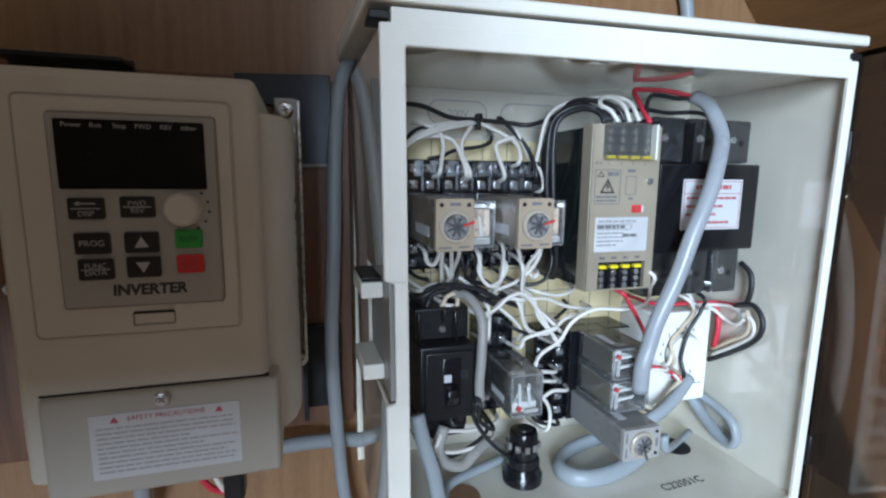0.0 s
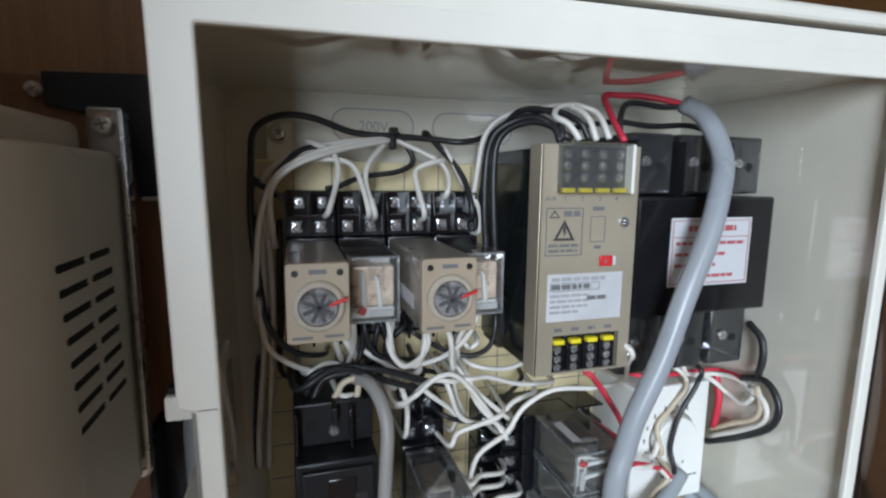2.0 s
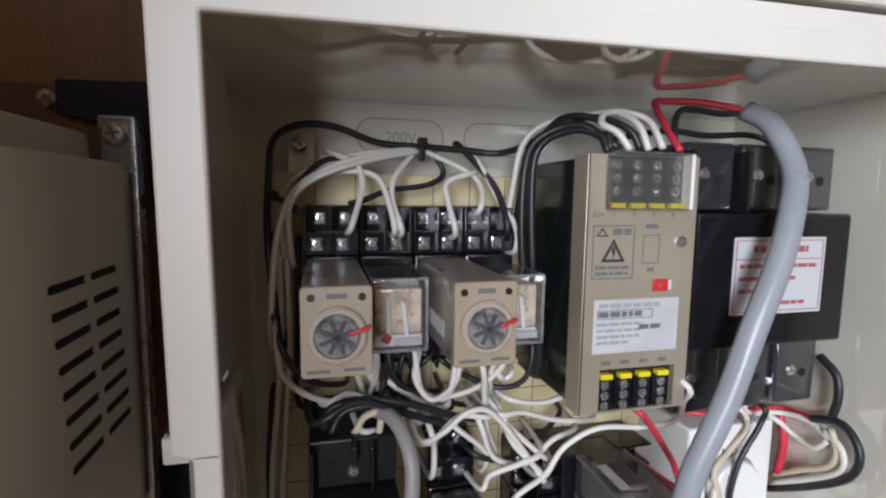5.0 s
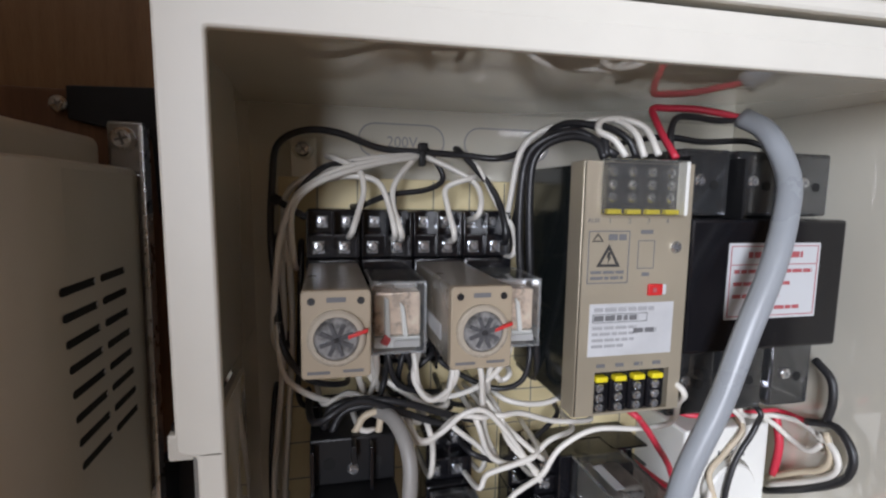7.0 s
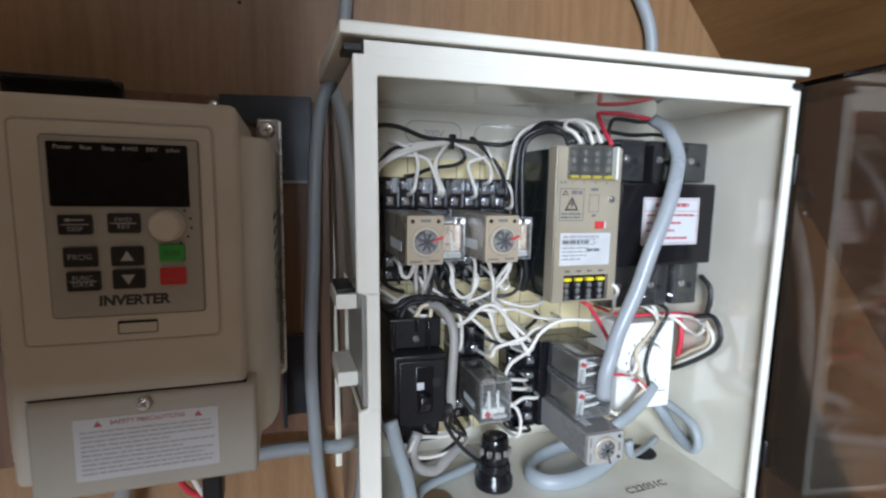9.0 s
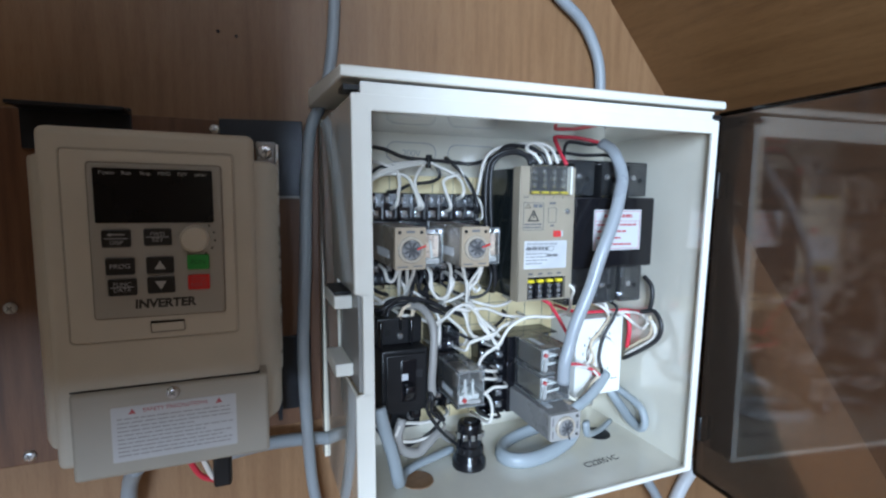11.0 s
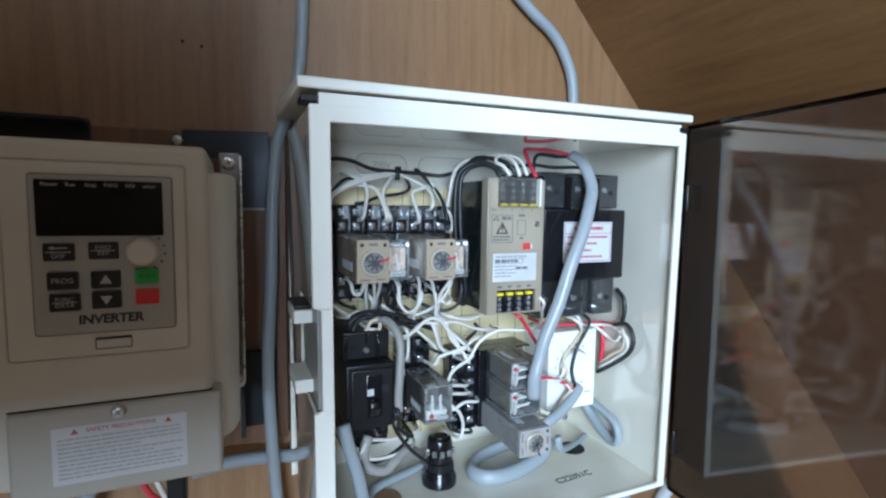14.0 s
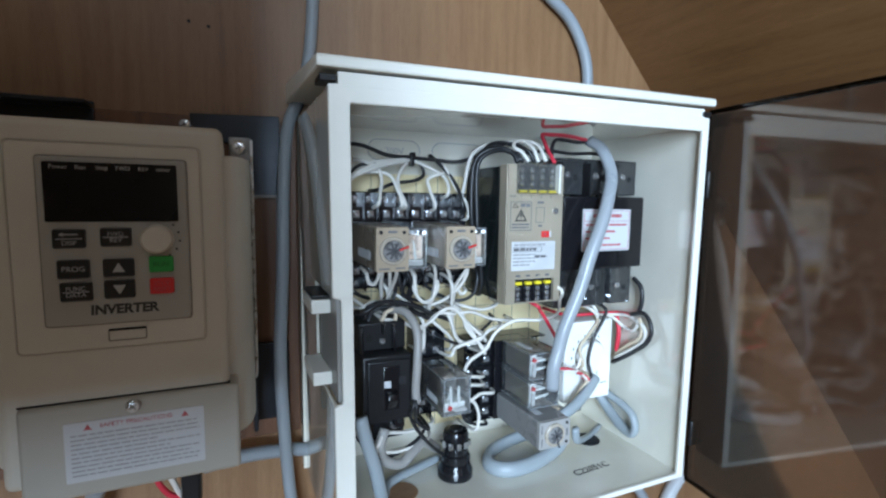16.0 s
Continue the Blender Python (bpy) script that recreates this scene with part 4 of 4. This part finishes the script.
lead("black", 1.4, [(66, -24, -114), (66, -52, -118), (65, -52, -134), (61, -50, -146), (60, -24, -150)])
lead("black", 1.4, [(138, -24, -116), (137, -50, -120), (134, -52, -138), (123, -46, -145), (107, -40, -140), (93, -40, -130), (90, -24, -128)])
lead("black", 1.4, [(91, -24, -121), (88, -48, -124), (78, -46, -135), (84, -42, -146), (107, -40, -155), (111, -24, -156)])
lead("black", 1.7, [(37, -24, -153), (38, -62, -149), (41, -62, -141), (55, -62, -138), (75, -62, -142), (95, -55, -152), (115, -45, -161), (119, -24, -163)])
lead("black", 1.7, [(38, -24, -158), (40, -58, -155), (46, -58, -145), (58, -58, -143), (73, -56, -147), (77, -24, -148)])
lead("beige", 1.6, [(48, -24, -157), (50, -60, -154), (55, -62, -146), (62, -62, -145), (60, -62, -156), (59, -24, -160)])
lead("white", 1.4, [(61, -24, -165), (61, -60, -161), (60, -62, -153), (53, -62, -151), (49, -24, -150)])
lead("taupe", 3.2, [(59, -55, -146), (67, -70, -145), (72, -82, -157), (71, -86, -179), (70, -86, -198), (71, -85, -210)])
lead("black", 1.4, [(68, -24, -203), (68, -85, -207), (67, -84, -221), (79, -80, -241), (99, -66, -264), (116, -56, -276), (119, -24, -278)])
lead("black", 1.4, [(69, -24, -202), (69, -86, -206), (71, -84, -224), (84, -78, -235), (87, -24, -238)])
lead("white", 1.4, [(73, -24, -148), (75, -60, -151), (80, -64, -159), (90, -62, -157), (100, -64, -148), (111, -64, -148), (125, -62, -164), (140, -58, -186), (142, -57, -189), (144, -24, -192)])
lead("white", 1.4, [(111, -24, -150), (115, -60, -151), (130, -58, -153), (152, -52, -162), (177, -44, -167), (181, -24, -168)])
lead("white", 1.4, [(138, -24, -190), (140, -58, -187), (150, -62, -171), (167, -64, -162), (191, -66, -163), (202, -74, -157), (197, -84, -143), (190, -90, -130), (188, -24, -126)])
lead("white", 1.4, [(83, -24, -150), (84, -60, -154), (87, -58, -167), (86, -56, -181), (86, -24, -185)])
lead("white", 1.4, [(105, -24, -149), (107, -60, -153), (116, -58, -174), (134, -56, -180), (148, -54, -171), (164, -48, -169), (168, -24, -169)])
lead("white", 1.4, [(151, -24, -182), (147, -56, -184), (124, -62, -195), (120, -64, -217), (132, -62, -230), (138, -58, -245), (135, -56, -256), (134, -24, -260)])
lead("white", 1.4, [(147, -24, -211), (143, -55, -210), (125, -64, -205), (117, -66, -206), (113, -24, -206)])
lead("white", 1.4, [(147, -24, -218), (143, -55, -217), (125, -64, -212), (117, -66, -212), (113, -24, -212)])
lead("white", 1.4, [(158, -24, -227), (154, -54, -226), (138, -60, -223), (126, -62, -227), (118, -60, -223), (114, -24, -221)])
lead("white", 1.4, [(105, -24, -189), (108, -62, -186), (113, -62, -180), (129, -62, -176), (140, -58, -173), (144, -24, -172)])
lead("white", 1.4, [(118, -24, -147), (119, -58, -151), (124, -60, -166), (142, -56, -186), (145, -24, -189)])
lead("white", 1.4, [(94, -24, -156), (97, -50, -159), (115, -48, -176), (113, -50, -185), (112, -24, -189)])
lead("black", 1.4, [(104, -24, -173), (108, -50, -175), (127, -46, -183), (146, -42, -175), (161, -36, -167), (165, -24, -165)])
lead("black", 1.4, [(121, -24, -229), (123, -50, -233), (130, -50, -250), (150, -50, -256), (154, -24, -257)])
lead("red", 1.5, [(169, -24, -141), (172, -82, -144), (180, -82, -151), (191, -80, -165), (202, -76, -180), (205, -72, -192), (206, -24, -196)])
lead("red", 1.6, [(187, -84, -31), (187, -76, -22), (188, -67, -12), (190, -62, -6.4), (197, -63, -6), (208, -67, -6.4), (220, -72, -8.6), (230, -75, -11)])
lead("white", 1.5, [(164, -82, -31), (159, -80, -24), (154, -76, -20), (158, -72, -15), (168, -72, -14), (177, -76, -18), (180, -82, -30)])
lead("white", 1.5, [(173, -82, -31), (170, -78, -20), (164, -70, -14), (152, -62, -15), (138, -54, -18), (129, -50, -28), (127, -44, -50), (128, -24, -92)])
lead("black", 1.5, [(169, -82, -31), (165, -80, -23), (157, -72, -17), (147, -64, -17), (138, -58, -22), (131, -52, -33), (129, -46, -60), (130, -24, -100)])
lead("black", 1.5, [(188, -80, -33), (189, -77, -20), (195, -73, -12), (205, -72, -11), (218, -72, -12), (230, -75, -11)])
lead("black", 1.5, [(194, -24, -19), (198, -60, -19), (223, -58, -20), (248, -60, -19), (259, -60, -24), (263, -24, -26)])
lead("black", 1.5, [(258, -24, -152), (258, -68, -156), (258, -70, -166), (247, -70, -184), (242, -70, -204), (244, -70, -221), (244, -24, -225)])
lead("red", 1.5, [(224, -24, -164), (228, -56, -164), (270, -58, -165), (286, -58, -166), (285, -75, -164), (285, -77, -165)])
lead("white", 1.5, [(249, -24, -153), (252, -60, -156), (260, -60, -165), (280, -60, -167), (285, -72, -166), (285, -85, -170)])
lead("white", 1.5, [(273, -24, -166), (276, -60, -169), (285, -65, -177), (285, -77, -179), (285, -84, -172)])
lead("black", 2.0, [(285, -76, -130), (285, -85, -137), (285, -87, -148), (285, -85, -159)])
lead("black", 2.0, [(285, -75, -164), (285, -90, -160), (285, -99, -170), (285, -96, -184), (285, -79, -199), (286, -54, -216)])
lead("white", 1.7, [(285, -82, -167), (285, -91, -173), (285, -92, -183), (285, -79, -195), (285, -56, -211)])
lead("beige", 1.7, [(285, -85, -165), (285, -89, -176), (285, -85, -185), (285, -72, -194), (287, -54, -208)])
lead("red", 2.2, [(284, -58, -168), (285, -61, -184), (285, -59, -203)])
lead("white", 1.4, [(244, -24, -155), (247, -62, -158), (258, -62, -169), (255, -63, -184), (240, -64, -195), (231, -66, -211), (229, -24, -214)])
lead("beige", 1.4, [(259, -24, -165), (257, -62, -168), (247, -64, -182), (236, -65, -193), (238, -66, -211), (238, -24, -215)])
lead("red", 1.5, [(191, -24, -199), (195, -80, -200), (214, -76, -206), (234, -72, -215), (242, -70, -222), (245, -24, -225)])
lead("white", 1.4, [(207, -24, -206), (211, -74, -207), (231, -72, -213), (244, -70, -227), (247, -24, -230)])
lead("beige", 1.6, [(243, -24, -214), (241, -70, -217), (233, -72, -229), (219, -74, -240), (205, -76, -241), (201, -24, -241)])
lead("white", 1.6, [(246, -24, -216), (244, -70, -220), (237, -72, -235), (218, -76, -244), (214, -24, -246)])
lead("white", 1.4, [(96, -24, -252), (92, -60, -252), (65, -70, -253), (47, -76, -247), (34, -80, -238), (31, -24, -236)])
lead("white", 1.4, [(100, -24, -242), (96, -56, -242), (72, -66, -241), (50, -74, -235), (41, -78, -242), (38, -24, -244)])
lead("black", 1.4, [(91, -24, -245), (87, -60, -246), (61, -70, -255), (41, -78, -248), (34, -80, -241), (31, -24, -238)])
lead("black", 1.4, [(36, -24, -226), (36, -72, -230), (36, -76, -242), (50, -74, -255), (53, -24, -258)])
lead("white", 1.4, [(51, -24, -107), (51, -62, -111), (52, -58, -125), (56, -44, -142), (57, -24, -146)])
lead("white", 1.4, [(55, -24, -108), (56, -62, -112), (59, -58, -125), (63, -44, -140), (64, -24, -144)])
lead("white", 1.4, [(92, -24, -107), (93, -60, -111), (96, -58, -127), (95, -44, -151), (95, -24, -155)])
lead("white", 1.4, [(99, -24, -107), (101, -64, -111), (109, -60, -129), (114, -50, -156), (115, -24, -160)])
lead("white", 1.4, [(125, -24, -108), (123, -62, -112), (114, -58, -130), (118, -44, -147), (119, -24, -151)])
lead("white", 1.4, [(39, -24, -111), (40, -58, -115), (42, -60, -123), (47, -60, -124), (50, -60, -113), (51, -24, -109)])
lead("white", 1.4, [(76, -24, -113), (77, -58, -117), (80, -62, -136), (92, -60, -141), (96, -58, -124), (97, -24, -120)])
lead("black", 1.4, [(64, -24, -112), (65, -56, -116), (71, -56, -135), (91, -48, -143), (95, -24, -144)])
lead("black", 1.4, [(72, -24, -113), (73, -56, -117), (79, -52, -134), (71, -46, -144), (69, -24, -147)])
lead("black", 1.6, [(30, -24, -147), (34, -66, -145), (52, -66, -137), (73, -62, -146), (95, -54, -157), (99, -24, -159)])
lead("white", 1.4, [(34, -24, -145), (38, -50, -144), (49, -50, -140), (62, -52, -145), (81, -54, -155), (85, -24, -157)])
lead("white", 1.4, [(121, -24, -148), (125, -50, -149), (145, -48, -154), (161, -44, -151), (165, -24, -150)])
lead("white", 1.4, [(112, -24, -144), (114, -56, -147), (124, -58, -160), (144, -56, -179), (147, -24, -182)])
lead("white", 1.4, [(69, -24, -157), (73, -56, -158), (84, -60, -162), (98, -60, -151), (114, -58, -153), (118, -24, -153)])
lead("flat", 5.1, [(229, -74, -10), (234, -84, -18), (234, -96, -37), (226, -104, -54), (216, -109, -76), (204, -111, -102), (195, -110, -131), (184, -108, -159), (180, -107, -176), (176, -107, -191), (177, -105, -208)])
lead("pale", 6.4, [(222, -66, -268), (212, -72, -277), (185, -81, -280.5), (161, -84.5, -281), (146, -79, -281), (143, -66, -281), (156, -51, -281), (180, -43, -280), (206, -46, -274)])
lead("pale", 4.8, [(240, -50, -236), (262, -42, -244), (279, -42, -250), (284, -52, -262), (284, -70, -272), (284, -84, -274), (284, -88, -266), (283, -82, -254), (279, -60, -246), (268, -40, -240)])
lead("pale", 5, [(250, -72, -220), (238, -76, -229), (222, -80, -238), (207, -82, -244), (201, -78, -252)])
lead("pale", 3.5, [(214, -90, -254), (222, -84, -269), (256, -59, -283.1), (279, -47, -283.1)])
lead("pale", 4.8, [(28, -90, -212), (32, -92, -230), (38, -92, -250), (42, -90, -268), (47, -80, -280), (54, -66, -281.5), (66, -58, -281.5), (85, -51, -281.5), (106, -44, -281)])
lead("taupe", 4.0, [(51, -72, -232), (46, -76, -244), (50, -76, -255), (63, -74, -261), (73, -70, -257), (86, -62, -254), (101, -55, -266)])
lead("white", 1.4, [(26, -24, -84), (26, -48, -80), (25, -50, -58), (32, -49, -47), (46, -46, -40), (62, -40, -35), (80, -34, -31), (84, -30, -30)])
lead("white", 1.4, [(18, -24, -130), (17, -52, -110), (19, -54, -80), (22, -52, -62), (29, -48, -48), (48, -42, -37), (70, -36, -32), (86, -31, -30)])
lead("grey", 4.8, [(15, 0, 132), (13, 0, 78), (9, 0, 42), (2, 0, 16), (-7, -3, -6), (-12, -12, -50), (-15, -22, -119), (-18, -24, -184), (-16, -22, -244), (-12, -18, -298), (-6, -14, -334)], "on the plywood wall")
lead("grey", 5.5, [(-74, -18, -263), (-54, -14, -263), (-31, -10, -265), (-2, -6, -270), (35, 0, -282)], "on the plywood wall")
lead("grey", 5.5, [(195, 0, 165), (231, 0, 137), (258, 0, 119), (274, 0, 99), (284, 0, 75), (287, 0, 40)], "on the plywood wall")
lead("darkgrey", 8, [(470, -2, -78), (489, -4, -116), (505, -6, -173), (516, -6, -247), (511, -4, -323), (483, 0, -374), (446, 0, -413), (428, 0, -446)], "on the plywood wall")
lead("grey", 5.5, [(357, -20, -374), (374, -20, -397), (391, -20, -424)], "on the plywood wall")
lead("grey", 5.5, [(-134, -40, -251), (-143, -20, -273), (-147, -10, -301)], "on the plywood wall")
lead("red", 1.8, [(-96, -90, -222), (-94, -90, -230), (-89, -88, -240), (-82, -86, -245)], "on the plywood wall")
lead("white", 1.8, [(-89, -90, -223), (-86, -90, -232), (-83, -88, -241), (-81, -86, -244)], "on the plywood wall")

# ---------------------------------------------------------------- ties, clips
def tie(x, y, z, turn, size):
    t = thing("cable_tie", (x, y, z), "black plastic cable tie round the wires", "cable tie", "cable ties")
    ob = part("strap", block(x - size, x + size, y - 3, y + 3, z - 1.4, z + 1.4, 0.6), BLACK, t)
    ob.matrix_basis = pose(0, 0, 0, 0, turn, 0)
    ob2 = part("head", block(x - size - 3, x - size + 1, y - 4, y + 1, z - 2.2, z + 2.2, 0.6), BLACK, t)
    ob2.matrix_basis = pose(0, 0, 0, 0, turn, 0)


tie(85, -33, -31, 90, 4)
tie(25, -44, -56, 32, 7)
clip = thing("cable_clip", (484, 0, -64), "grey cable clip on the plywood wall", "cable clip")
part("ring", lathe(484, -64, [(15, WALL), (15, -6), (12, -10), (6, -10), (5.5, WALL - 1)], 28, "y"), STEEL, clip)
screw(clip, 492, -6, -84, 5.0)
